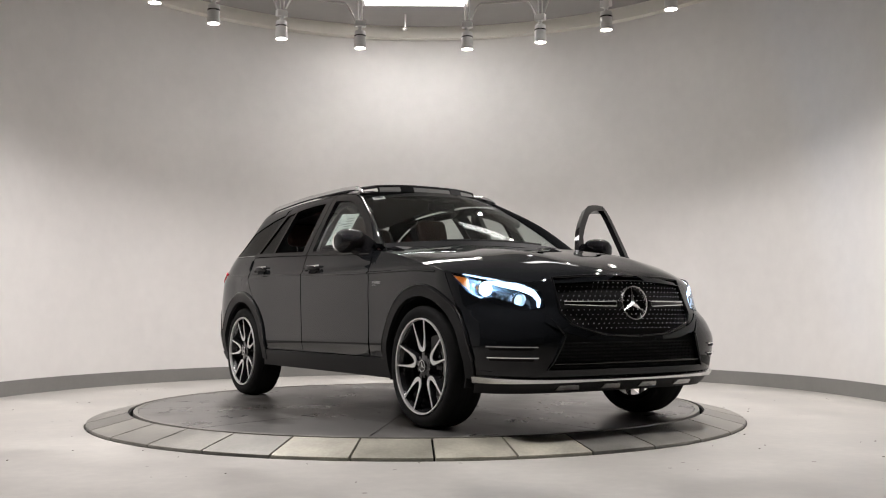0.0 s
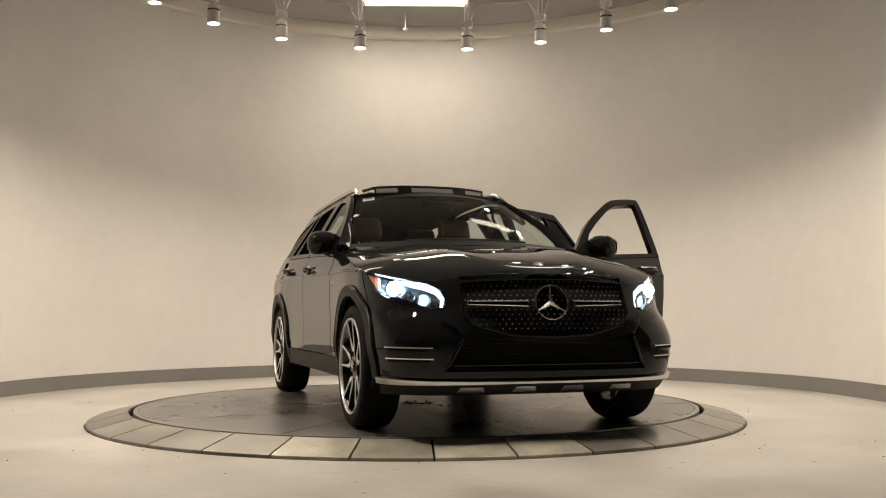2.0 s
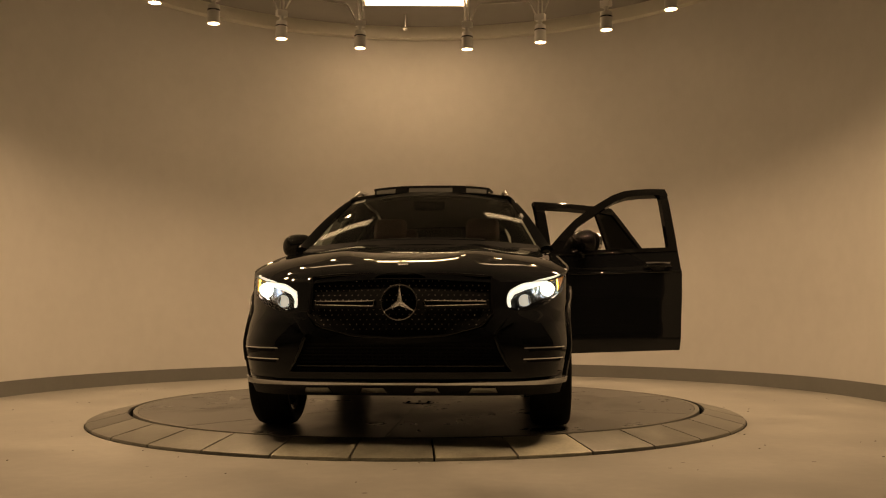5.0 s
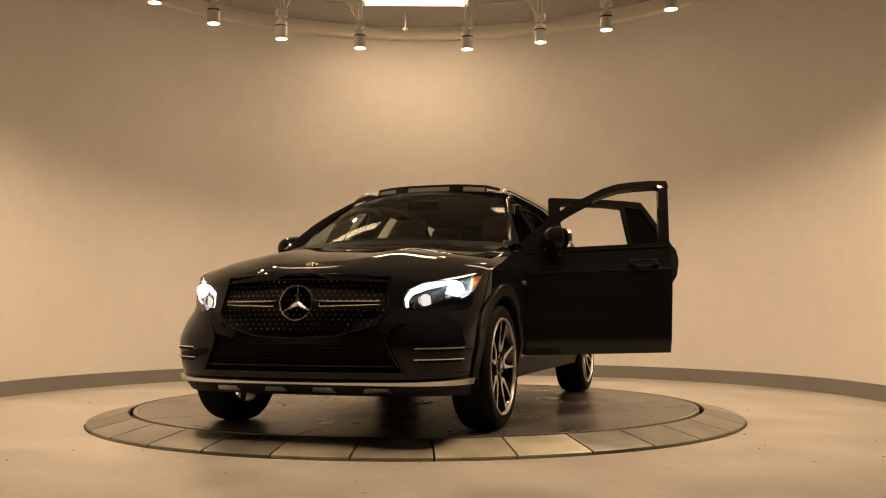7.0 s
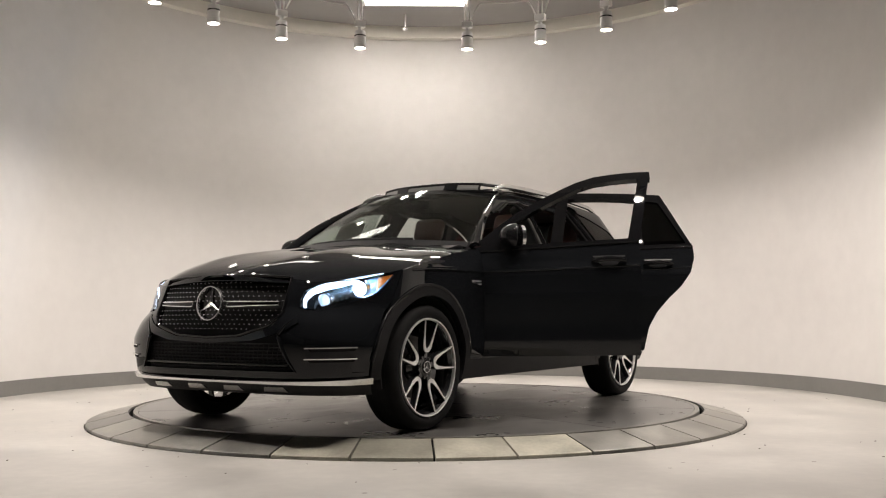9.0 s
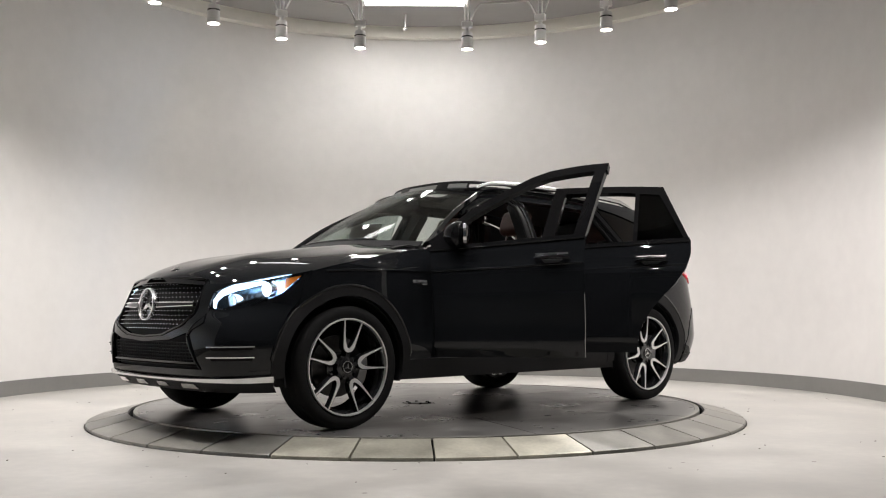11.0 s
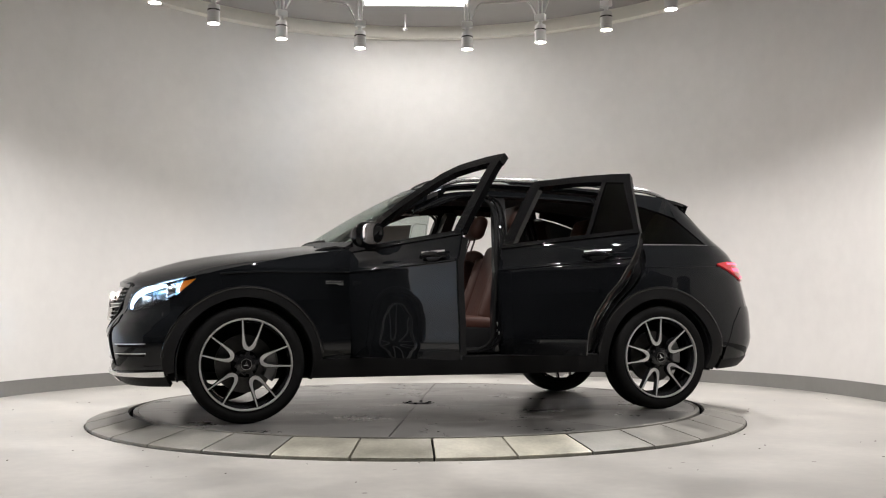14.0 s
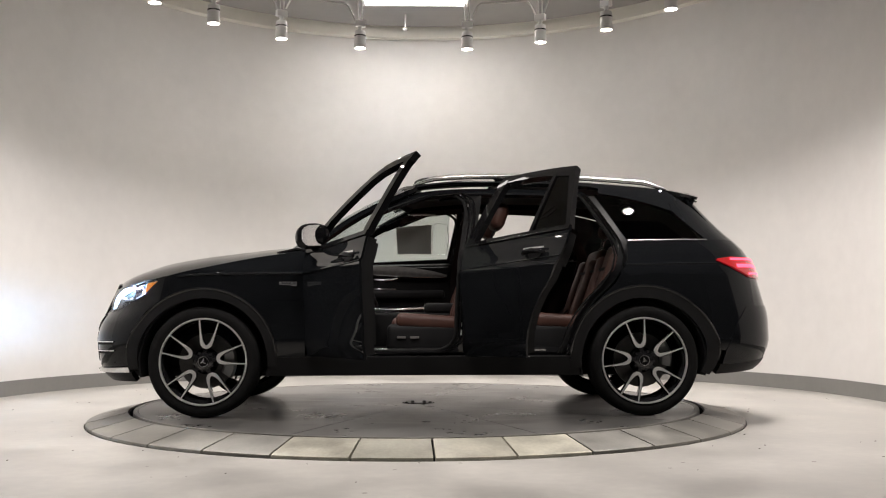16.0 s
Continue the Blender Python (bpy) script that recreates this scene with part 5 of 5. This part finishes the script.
        for z in (0.492, 0.434):
            bm = bmesh.new()
            ruled(bm, [(1.985, z + 0.003), (2.18, z - 0.001)], [(1.985, z - 0.003), (2.18, z - 0.007)], 14, 2, 0.01, 0.012, s)
            part("chrome_blade", bm, CHROME, bumper, "thin chrome blade")
    # satin lip that runs right across
    bm = bmesh.new()
    us = [1.90, 2.0, 2.15, 2.3, 2.45, 2.6, 2.75, 2.9, 3.05, 3.2, 3.30]
    hi = [(u, 0.3135 + 0.018 * (abs(u - 2.6) / 0.7) ** 2) for u in us]
    lo = [(u, 0.304 - 0.004 * min(1, (abs(u - 2.6) / 0.6) ** 4)) for u in us]
    ruled(bm, hi, lo, 60, 4, 0.022, 0.03)
    part("chrome_lip", bm, SATIN, car, "satin silver front lip", smooth=50)
    bm = bmesh.new()
    hi = [(u, 0.292) for u in us]
    lo = [(u, 0.235) for u in us]
    ruled(bm, hi, lo, 50, 4, 0.004, 0.04)
    skirt = part("front_skirt", bm, CLAD, car, "matt black lower front skirt")
    for u in (2.3, 2.5, 2.7, 2.9):
        bm = bmesh.new()
        ruled(bm, [(u - 0.038, 0.284), (u + 0.038, 0.284)], [(u - 0.05, 0.258), (u + 0.05, 0.258)], 6, 2, 0.012, 0.012)
        part("skid_tab", bm, SATIN, skirt, "small silver skid tab")
    # grille
    top = [(2.255, 0.868), (2.38, 0.88), (2.6, 0.884), (2.82, 0.88), (2.945, 0.868)]
    bot = [(2.262, 0.67), (2.315, 0.605), (2.44, 0.552), (2.6, 0.54), (2.76, 0.552), (2.885, 0.605), (2.938, 0.67)]
    bm = bmesh.new()
    ruled(bm, top, bot, 40, 8, -0.03, 0.01)
    grille = part("grille", bm, GAP_DARK, car, "black grille studded with chrome pins")
    bm = bmesh.new()
    path = resample(top, 40) + resample(bot, 40)[::-1]
    tube([skin(p.x, p.y, 0.0) for p in path], 0.008, 8, bm, closed=True)
    part("grille_surround", bm, GLOSS, grille)
    bm = bmesh.new()
    for r in range(13):
        z = 0.562 + r * 0.0262
        for k in range(34):
            u = 2.21 + (k + 0.5 * (r % 2)) * 0.0236
            tt = (u - 2.6)
            zb = interp([(-0.4, 0.68), (-0.3, 0.61), (-0.16, 0.565), (0, 0.555), (0.16, 0.565), (0.3, 0.61), (0.4, 0.68)], tt)
            if z < zb + 0.016 or z > 0.87 or abs(tt) > 0.335 or 0.695 < z < 0.745:
                continue
            p = skin(u, z, -0.012)
            n = (skin(u, z, 0.0) - p).normalized()
            up = Vector((0, 0, 1))
            sd = n.cross(up)
            hw, hh = 0.0042, 0.003
            tip = bm.verts.new(p + n * 0.005)
            q = [bm.verts.new(p + sd * hw), bm.verts.new(p + up * hh), bm.verts.new(p - sd * hw), bm.verts.new(p - up * hh)]
            for i in range(4):
                bm.faces.new((tip, q[i], q[(i + 1) % 4]))
            bm.faces.new(q[::-1])
    tagged(part("chrome_pins", bm, PIN, grille, "rows of small chrome pins", smooth=0), kind="stuff")
    for s in (1, -1):
        bm = bmesh.new()
        ruled(bm, [(2.28, 0.735), (2.515, 0.738)], [(2.28, 0.718), (2.515, 0.71)], 14, 2, 0.0, 0.02, s)
        blade = part("grille_blade", bm, GLOSS, grille, "gloss black blade edged in chrome")
        bm = bmesh.new()
        tube([Vector((q.x, q.y * s, q.z)) for q in [skin(2.28 + 0.23 * i / 10, 0.736 + 0.002 * i / 10, 0.004) for i in range(11)] + [skin(2.505, 0.71, 0.004)] + [skin(2.5 - 0.22 * i / 10, 0.71 + 0.008 * i / 10, 0.004) for i in range(11)]], 0.0032, 6, bm, closed=True)
        part("chrome_edge", bm, CHROME, blade, "thin chrome outline")
    # badge: ring and three-pointed star
    p = skin(2.6, 0.728)
    turn = Matrix.Translation((p.x - 0.01, 0, 0.728)) @ pose(0, 0, 0, 0, 0, -90) @ pose(0, 0, 0, 6, 0, 0)
    bm = lathe([(0.09, 0.012), (0.0925, 0.018), (0.0965, 0.017), (0.099, 0.008), (0.098, -0.01), (0.089, -0.01)], 48, "y", closed=True)
    star_arms(bm, 0.093, 0.0085, 0.0, 0.015)
    part("star_badge", bm, STAR_GREY, grille, "large chrome ringed star", smooth=25, m=turn)
    part("badge_back", lathe([(0.0, -0.008), (0.09, -0.008), (0.09, -0.025), (0.0, -0.025)], 40, "y"), GLOSS, grille, m=turn)
    z = interp(HOOD_C, 2.06)
    bm = lathe([(0.0, 0.004), (0.022, 0.004), (0.028, 0.0), (0.028, -0.006), (0.0, -0.006)], 24)
    part("bonnet_badge", bm, CHROME, car, "small round chrome bonnet badge", m=pose(2.075, 0, hood_z(2.075, 0) + 0.006, 0, 28, 0))
    for s in (1, -1):
        build_headlamp(car, s)


def build_headlamp(car, s):
    top = [(2.185, 0.79), (2.12, 0.832), (2.0, 0.862), (1.87, 0.888), (1.765, 0.9)]
    bot = [(2.2, 0.705), (2.12, 0.683), (2.0, 0.715), (1.86, 0.782), (1.755, 0.885)]
    bm = bmesh.new()
    ruled(bm, top, bot, 24, 8, -0.115, 0.01, s)
    lamp = part("headlamp", bm, LAMP_DARK, car, "headlamp unit glowing cold white")
    bm = bmesh.new()
    A, B = resample(top, 24), resample(bot, 24)
    for P in (A, B):
        rows = [[tuple(Vector((q.x, q.y * s, q.z))) for q in (skin(p.x, p.y, 0.001), skin(p.x, p.y, -0.115))] for p in P]
        sheet(bm, rows)
    rows = [[tuple(Vector((q.x, q.y * s, q.z))) for q in (skin(A[0].lerp(B[0], f).x, A[0].lerp(B[0], f).y, 0.001), skin(A[0].lerp(B[0], f).x, A[0].lerp(B[0], f).y, -0.115))] for f in (0, 0.5, 1)]
    sheet(bm, rows)
    part("lamp_rim", bm, GLOSS, lamp)
    bm = bmesh.new()
    ruled(bm, top, bot, 24, 8, 0.003, 0.004, s)
    part("lens", bm, LENS, lamp, "clear lens", smooth=60).visible_shadow = False
    # brow light: sweeps along the top and turns down at the inner end
    bm = bmesh.new()
    brow = [(1.82, 0.889), (1.88, 0.877), (2.0, 0.849), (2.1, 0.822), (2.16, 0.79), (2.18, 0.745), (2.175, 0.71)]
    pts = resample(brow, 24)
    tube([(q.x, q.y * s, q.z) for q in (skin(p.x, p.y, -0.018) for p in pts)], [0.008 + 0.011 * math.sin(math.pi * (i / 24) ** 1.5) for i in range(25)], 8, bm)
    part("brow_light", bm, DRL, lamp, "curved daylight strip")
    bm = bmesh.new()
    ruled(bm, [(1.77, 0.893), (1.81, 0.883), (1.85, 0.868)], [(1.765, 0.884), (1.80, 0.85), (1.85, 0.802)], 10, 4, -0.01, 0.01, s)
    part("amber_marker", bm, AMBER, lamp, "amber side marker")
    # inner reflector steps between the projectors
    for k in range(4):
        bm = bmesh.new()
        u, z = 1.985 + 0.024 * k, 0.742 - 0.006 * k
        ruled(bm, [(u, z), (u + 0.006, z + 0.045)], [(u + 0.014, z), (u + 0.02, z + 0.045)], 3, 2, -0.03 + 0.002 * k, 0.006, s)
        part("reflector_step", bm, SATIN, lamp, "small silver reflector step")
    bm = bmesh.new()
    tube([(q.x, q.y * s, q.z) for q in (skin(2.14 - 0.3 * i / 14, 0.697 + 0.088 * (i / 14) ** 1.3, -0.014) for i in range(15))], 0.005, 6, bm)
    part("lower_light_strip", bm, BULB_DIM, lamp, "thin blue-white light strip")
    # projectors; the main one throws its beam through a flat slot, a little below level
    for (u, z, r, m_) in ((1.93, 0.815, 0.036, BULB), (2.09, 0.75, 0.032, BULB_DIM)):
        c = skin(u, z, -0.036)
        fwd = Vector((1, 0.12 * s, -0.085)).normalized()
        side_v = Vector((0, 0, 1)).cross(fwd).normalized()
        up_v = fwd.cross(side_v)
        mm = Matrix(((side_v.x, up_v.x, fwd.x, c.x), (side_v.y, up_v.y, fwd.y, c.y * s), (side_v.z, up_v.z, fwd.z, c.z), (0, 0, 0, 1)))
        part("projector_ring", lathe([(r, -0.03), (r + 0.008, -0.03), (r + 0.01, 0.018), (r + 0.002, 0.02), (r, 0.012)], 28, closed=True), SATIN, lamp, "silver projector ring", m=mm)
        if m_ is BULB:
            hw, hh = 0.023, 0.0034
            bm = bmesh.new()
            rim = [bm.verts.new((r * math.cos(math.tau * k / 32), r * math.sin(math.tau * k / 32), -0.008)) for k in range(32)]
            hole = [bm.verts.new((max(-hw, min(hw, 2 * hw * math.cos(math.tau * k / 32))), max(-hh, min(hh, 2 * hh * math.sin(math.tau * k / 32))), 0.002)) for k in range(32)]
            for k in range(32):
                bm.faces.new((rim[k], rim[(k + 1) % 32], hole[(k + 1) % 32], hole[k]))
            eye = part("projector", bm, m_, lamp, "glowing projector lens", m=mm)
            bm = bmesh.new()
            add_box(bm, (-hw - 0.004, hh, -0.03), (hw + 0.004, hh + 0.003, 0.0))
            add_box(bm, (-hw - 0.004, -hh - 0.003, -0.03), (hw + 0.004, -hh, 0.0))
            add_box(bm, (-hw - 0.004, -hh, -0.03), (-hw, hh, 0.0))
            add_box(bm, (hw, -hh, -0.03), (hw + 0.004, hh, 0.0))
            part("beam_slot", bm, GAP_DARK, eye, smooth=0)
            part("beam_source", box((-hw, -hh, -0.03), (hw, hh, -0.027)), BEAM, eye, "brilliant cold white light source", smooth=0)
        else:
            part("projector", lathe([(0.0, 0.004), (r * 0.6, 0.001), (r, -0.008), (r, -0.02), (0.0, -0.02)], 28), m_, lamp, "glowing projector lens", m=mm)


def soft_block(lo, hi, bevel, m=None):
    bm = bmesh.new()
    add_box(bm, lo, hi)
    bmesh.ops.bevel(bm, geom=bm.edges[:], offset=bevel, segments=4, affect="EDGES", profile=0.5)
    if m is not None:
        bmesh.ops.transform(bm, matrix=m, verts=bm.verts)
    return bm


def build_seat(car, x, y, rear=False):
    seat = empty("rear_seat" if rear else "front_seat", pose(x, y, 0.0))
    seat.parent = car
    seat["label"] = "saddle-brown leather car seat"
    part("cushion", soft_block((-0.25, -0.24, 0.5), (0.27, 0.24, 0.635), 0.05, pose(0, 0, 0, 0, -4, 0)), LEATHER, seat)
    for s in (-1, 1):
        part("bolster", soft_block((-0.24, -0.05, 0.56), (0.24, 0.05, 0.665), 0.04, pose(0, s * 0.235, 0.0, 0, -4, 0)), LEATHER, seat)
    tilt = Matrix.Translation((-0.26, 0, 0.58)) @ pose(0, 0, 0, 0, -20, 0)
    part("backrest", soft_block((-0.08, -0.235, -0.02), (0.06, 0.235, 0.62), 0.055, tilt), LEATHER, seat)
    for s in (-1, 1):
        part("back_bolster", soft_block((-0.07, -0.05, 0.02), (0.1, 0.05, 0.52), 0.045, tilt @ pose(0, s * 0.215, 0)), LEATHER, seat)
    hr = tilt @ pose(0.01, 0, 0.695)
    bm = soft_block((-0.05, -0.135, 0.03), (0.055, 0.135, 0.225), 0.05, hr)
    part("headrest", bm, LEATHER, seat, "rounded brown leather headrest")
    for s in (-1, 1):
        part("headrest_post", tube([hr @ Vector((0, s * 0.06, -0.13)), hr @ Vector((0, s * 0.06, 0.06))], 0.007, 8), CHROME, seat)
    part("seat_base", soft_block((-0.3, -0.285, 0.35), (0.26, 0.285, 0.6), 0.04), CABIN, seat, "black seat base with controls")
    return seat


def build_cabin(car):
    build_seat(car, 0.0, 0.38)
    build_seat(car, 0.0, -0.38)
    build_seat(car, -0.95, 0.38, True)
    build_seat(car, -0.95, -0.38, True)
    # dashboard
    bm = bmesh.new()
    prof = [(0.98, 0.5), (0.98, 1.08), (0.86, 1.1), (0.7, 1.075), (0.56, 1.0), (0.53, 0.93), (0.58, 0.82), (0.64, 0.66), (0.75, 0.5)]
    rows = [[(x, y, z) for y in [-0.78 + 1.56 * k / 10 for k in range(11)]] for x, z in prof]
    sheet(bm, rows, 0.01)
    part("dashboard", bm, CABIN, car, "black dashboard", smooth=50)
    wheel = empty("steering_wheel", pose(0.42, 0.38, 0.9, 0, -65, 0))
    wheel.parent = car
    bm = tube([(0.185 * math.cos(math.tau * i / 40), 0.185 * math.sin(math.tau * i / 40), 0) for i in range(40)], 0.016, 10, closed=True)
    part("wheel_ring", bm, CABIN, wheel, "black leather steering wheel")
    bm = soft_block((-0.07, -0.08, -0.03), (0.07, 0.08, 0.02), 0.02)
    add_box(bm, (-0.015, -0.18, -0.01), (0.015, 0.18, 0.005), 0.004)
    add_box(bm, (-0.18, -0.015, -0.01), (0.0, 0.015, 0.005), 0.004)
    part("wheel_boss", bm, CABIN, wheel)
    part("steering_column", tube([(0.44, 0.38, 0.89), (0.62, 0.38, 0.81)], 0.045), CABIN, car)
    con = part("centre_console", soft_block((-0.3, -0.12, 0.32), (0.62, 0.12, 0.68), 0.03), CABIN, car, "black centre console")
    part("console_trim", soft_block((0.0, -0.09, 0.675), (0.5, 0.09, 0.69), 0.006), GLOSS, con)
    part("arm_pad", soft_block((-0.32, -0.11, 0.67), (0.0, 0.11, 0.75), 0.03), CABIN, con)
    part("silver_trim", tube([(0.48, 0.1, 0.70), (0.2, 0.115, 0.70), (0.0, 0.11, 0.71)], 0.008), SATIN, con, "silver console edge")
    part("screen", soft_block((0.6, -0.11, 1.06), (0.615, 0.11, 1.2), 0.006), GLOSS, con, "upright tablet screen")
    bm = soft_block((0.2, -0.115, 1.44), (0.23, 0.115, 1.505), 0.012)
    part("interior_mirror", bm, GLOSS, car, "black interior mirror")
    part("luggage_cover", box((-2.1, -0.6, 0.98), (-1.28, 0.6, 1.0), 0.004), CABIN, car)
    part("cabin_floor", box((-1.1, -0.76, 0.335), (0.85, 0.76, 0.36), 0.004), CABIN, car, "black carpet")
    # trim on the inner side of the closed front door
    y = -0.772
    rows = []
    for i in range(17):
        f = i / 16
        x = 0.6 - 0.8 * f
        mid = 1.035 - 0.05 * f + 0.012 * math.sin(math.pi * f)
        half = 0.008 + 0.034 * math.sin(math.pi * (0.1 + 0.9 * f)) ** 0.7
        rows.append([(x, y + 0.012 * math.sin(math.pi * k / 4), mid + half * (k / 2 - 1)) for k in range(5)])
    bm = bmesh.new()
    sheet(bm, rows, 0.01)
    part("door_spear", bm, TRIM_GREY, car, "grey open-grain door trim")
    part("spear_edge", tube([(p[0][0], y + 0.006, p[0][2]) for p in rows], 0.004, 6), SATIN, car, "thin silver trim edge")
    part("door_pull", tube([(0.4, y + 0.02, 0.955), (0.34, y + 0.04, 0.945), (0.26, y + 0.04, 0.95), (0.21, y + 0.015, 0.965)], [0.006, 0.011, 0.011, 0.006], 8), SATIN, car, "silver inner door handle")
    part("door_armrest", soft_block((-0.18, y - 0.01, 0.79), (0.42, y + 0.08, 0.865), 0.025), CABIN, car, "black padded armrest")
    part("window_switches", soft_block((0.22, y + 0.015, 0.864), (0.4, y + 0.065, 0.878), 0.005), SATIN, car, "silver switch plate")
    part("door_pocket", soft_block((-0.1, y - 0.01, 0.45), (0.5, y + 0.05, 0.62), 0.02), CABIN, car)
    # slim controls on the driver's seat base
    for x in (0.04, 0.13):
        part("seat_control", soft_block((x, 0.664, 0.5), (x + 0.06, 0.676, 0.516), 0.004), TRIM_GREY, car)


def lettering(car, words, u, z, width, height, side):
    """Raised letters on the wing, starting at u."""
    cu = bpy.data.curves.new("lettering", "FONT")
    cu.body, cu.size, cu.extrude = words, 1.0, 0.02
    ob = new("lettering", cu)
    bpy.context.view_layer.update()
    me = bpy.data.meshes.new_from_object(ob.evaluated_get(bpy.context.evaluated_depsgraph_get()))
    bpy.data.objects.remove(ob)
    co = np.array([v.co[:] for v in me.vertices])
    lo, hi = co.min(0), co.max(0)
    for v in me.vertices:
        fx, fz = (v.co.x - lo[0]) / (hi[0] - lo[0]), (v.co.y - lo[1]) / (hi[1] - lo[1])
        p = skin(u - side * width * fx, z + height * fz, 0.003 if v.co.z > 0 else -0.001)
        v.co = (p.x, p.y * side, p.z)
    me.materials.append(LETTER)
    t = new("wing_lettering", me)
    t.parent = car
    t["label"] = "small silver raised lettering"


def build_roof_things(car):
    # raised wind deflector of the open roof, mesh between dark stiffeners
    d = empty("wind_deflector")
    d.parent = car
    def edge(t, top):
        a = abs(t)
        x = 0.1 - 0.075 * a ** 3
        return Vector((x - (0.035 if top else 0.0), 0.435 * t, (1.618 if top else 1.582) - 0.012 * a ** 2.5 + (0.018 if top else 0)))
    ts = [-1 + i / 12 for i in range(25)]
    bm = tube([edge(t, True) for t in ts], 0.011, 8)
    part("deflector_bar", bm, CLAD, d, "black upper bar")
    bm = bmesh.new()
    for a, b in ((-0.97, -0.62), (-0.38, 0.38), (0.62, 0.97)):
        q = [a + (b - a) * i / 8 for i in range(9)]
        sheet(bm, [[tuple(edge(t, True)), tuple(edge(t, False))] for t in q], 0.002)
    part("deflector_net", bm, mat("grey_net", (0.3, 0.3, 0.29), 0.8, bump=0.3, bump_scale=900), d, "grey mesh net")
    bm = bmesh.new()
    for a, b in ((-1.0, -0.97), (-0.62, -0.38), (0.38, 0.62), (0.97, 1.0)):
        q = [a + (b - a) * i / 4 for i in range(5)]
        sheet(bm, [[tuple(edge(t, True)), tuple(edge(t, False))] for t in q], 0.008)
    tagged(part("deflector_webs", bm, CLAD, d), kind="stuff")
    for s in (-1, 1):
        part("deflector_arm", tube([edge(s, True), Vector((-0.26, s * 0.46, 1.632))], 0.012, 8), CLAD, d)
    bm = bmesh.new()
    rows = [[(x, 0.47 * t, interp(ROOF_C, x) + 0.006 - 0.012 * abs(t) ** 3) for t in [-1 + j / 6 for j in range(13)]] for x in (-0.5, -0.65, -0.8, -0.95)]
    sheet(bm, [r[::-1] for r in rows], 0.008)
    part("roof_panel", bm, GLOSS, d, "dark glass roof panel slid back")
    # sticker at the top corner of the screen and small sticker low down
    def on_screen(t, f, lift=0.011):
        return windscreen(t, f) + Vector((0.3, 0, 0.8)).normalized() * lift
    bm = bmesh.new()
    rows = [[tuple(on_screen(-0.93 + 0.13 * i / 4, f)) for i in range(5)] for f in (0.86, 0.93)]
    sheet(bm, rows, 0.0015)
    s = part("screen_sticker", bm, PAPER, car, "small white printed sticker on the screen")
    bm = bmesh.new()
    rows = [[tuple(on_screen(-0.91 + 0.09 * i / 4, f, 0.0135)) for i in range(5)] for f in (0.895, 0.918)]
    sheet(bm, rows, 0.001)
    part("print_bar", bm, INK, s)
    bm = tube([(-0.9, -0.1, 1.63), (-0.93, -0.1, 1.68)], [0.02, 0.004], 8)
    part("roof_aerial", bm, GLOSS, car)
    for sd in (1, -1):
        # raised lettering on the wing, with fine bars under it
        lettering(car, "BITURBO", 0.95 if sd > 0 else 0.838, 0.867, 0.112, 0.0115, sd)
        bm = bmesh.new()
        ruled(bm, [(0.95, 0.86), (0.838, 0.86)], [(0.95, 0.862), (0.838, 0.862)], 4, 1, 0.004, 0.004, sd)
        ruled(bm, [(0.875, 0.851), (0.838, 0.851)], [(0.875, 0.855), (0.838, 0.855)], 2, 1, 0.004, 0.004, sd)
        part("wing_badge", bm, LETTER, car, "small silver lettering bars", smooth=0)
    bm = bmesh.new()
    for s_, t0 in ((0.35, -0.5), (-0.25, -0.55)):
        pts = [windscreen(t0 + 0.75 * i / 8 + (0.3 if s_ > 0 else 0), 0.035 + 0.01 * i / 8) + Vector((0.005, 0, 0.016)) for i in range(9)]
        tube(pts, 0.008, 6, bm)
    part("wiper", bm, CABIN, car, "black wiper blades")


def build_car():
    car = empty("car")
    tagged(car, "glossy black SUV with two doors open on the turntable", "car")
    build_body(car)
    build_front(car)
    build_wheels(car)
    build_door(car, "front", 1, 65)
    build_door(car, "rear", 1, 59)
    build_door(car, "front", -1, 0)
    build_door(car, "rear", -1, 0)
    build_cabin(car)
    build_roof_things(car)
    return car


car = build_car()


# ------------------------------------------------------------------ what moves
YAW = [(0.0, -58.7), (1.0, -66.2), (2.0, -73.45), (3.0, -80.65), (4.0, -88.0), (5.0, -95.2), (6.0, -102.6), (7.0, -109.8), (8.0, -117.0), (9.0, -124.5),
       (10.0, -132.1), (11.0, -139.9), (12.0, -147.8), (13.0, -155.7), (14.0, -163.6), (15.0, -171.6), (16.0, -179.65)]


def motions():
    walk(turntable, [(t, pose(0, 0, 0, 0, 0, a)) for t, a in YAW])
    walk(car, [(t, pose(0, 0, 0, 0, 0, a) @ pose(-0.04, 0.098, 0)) for t, a in YAW])


motions()
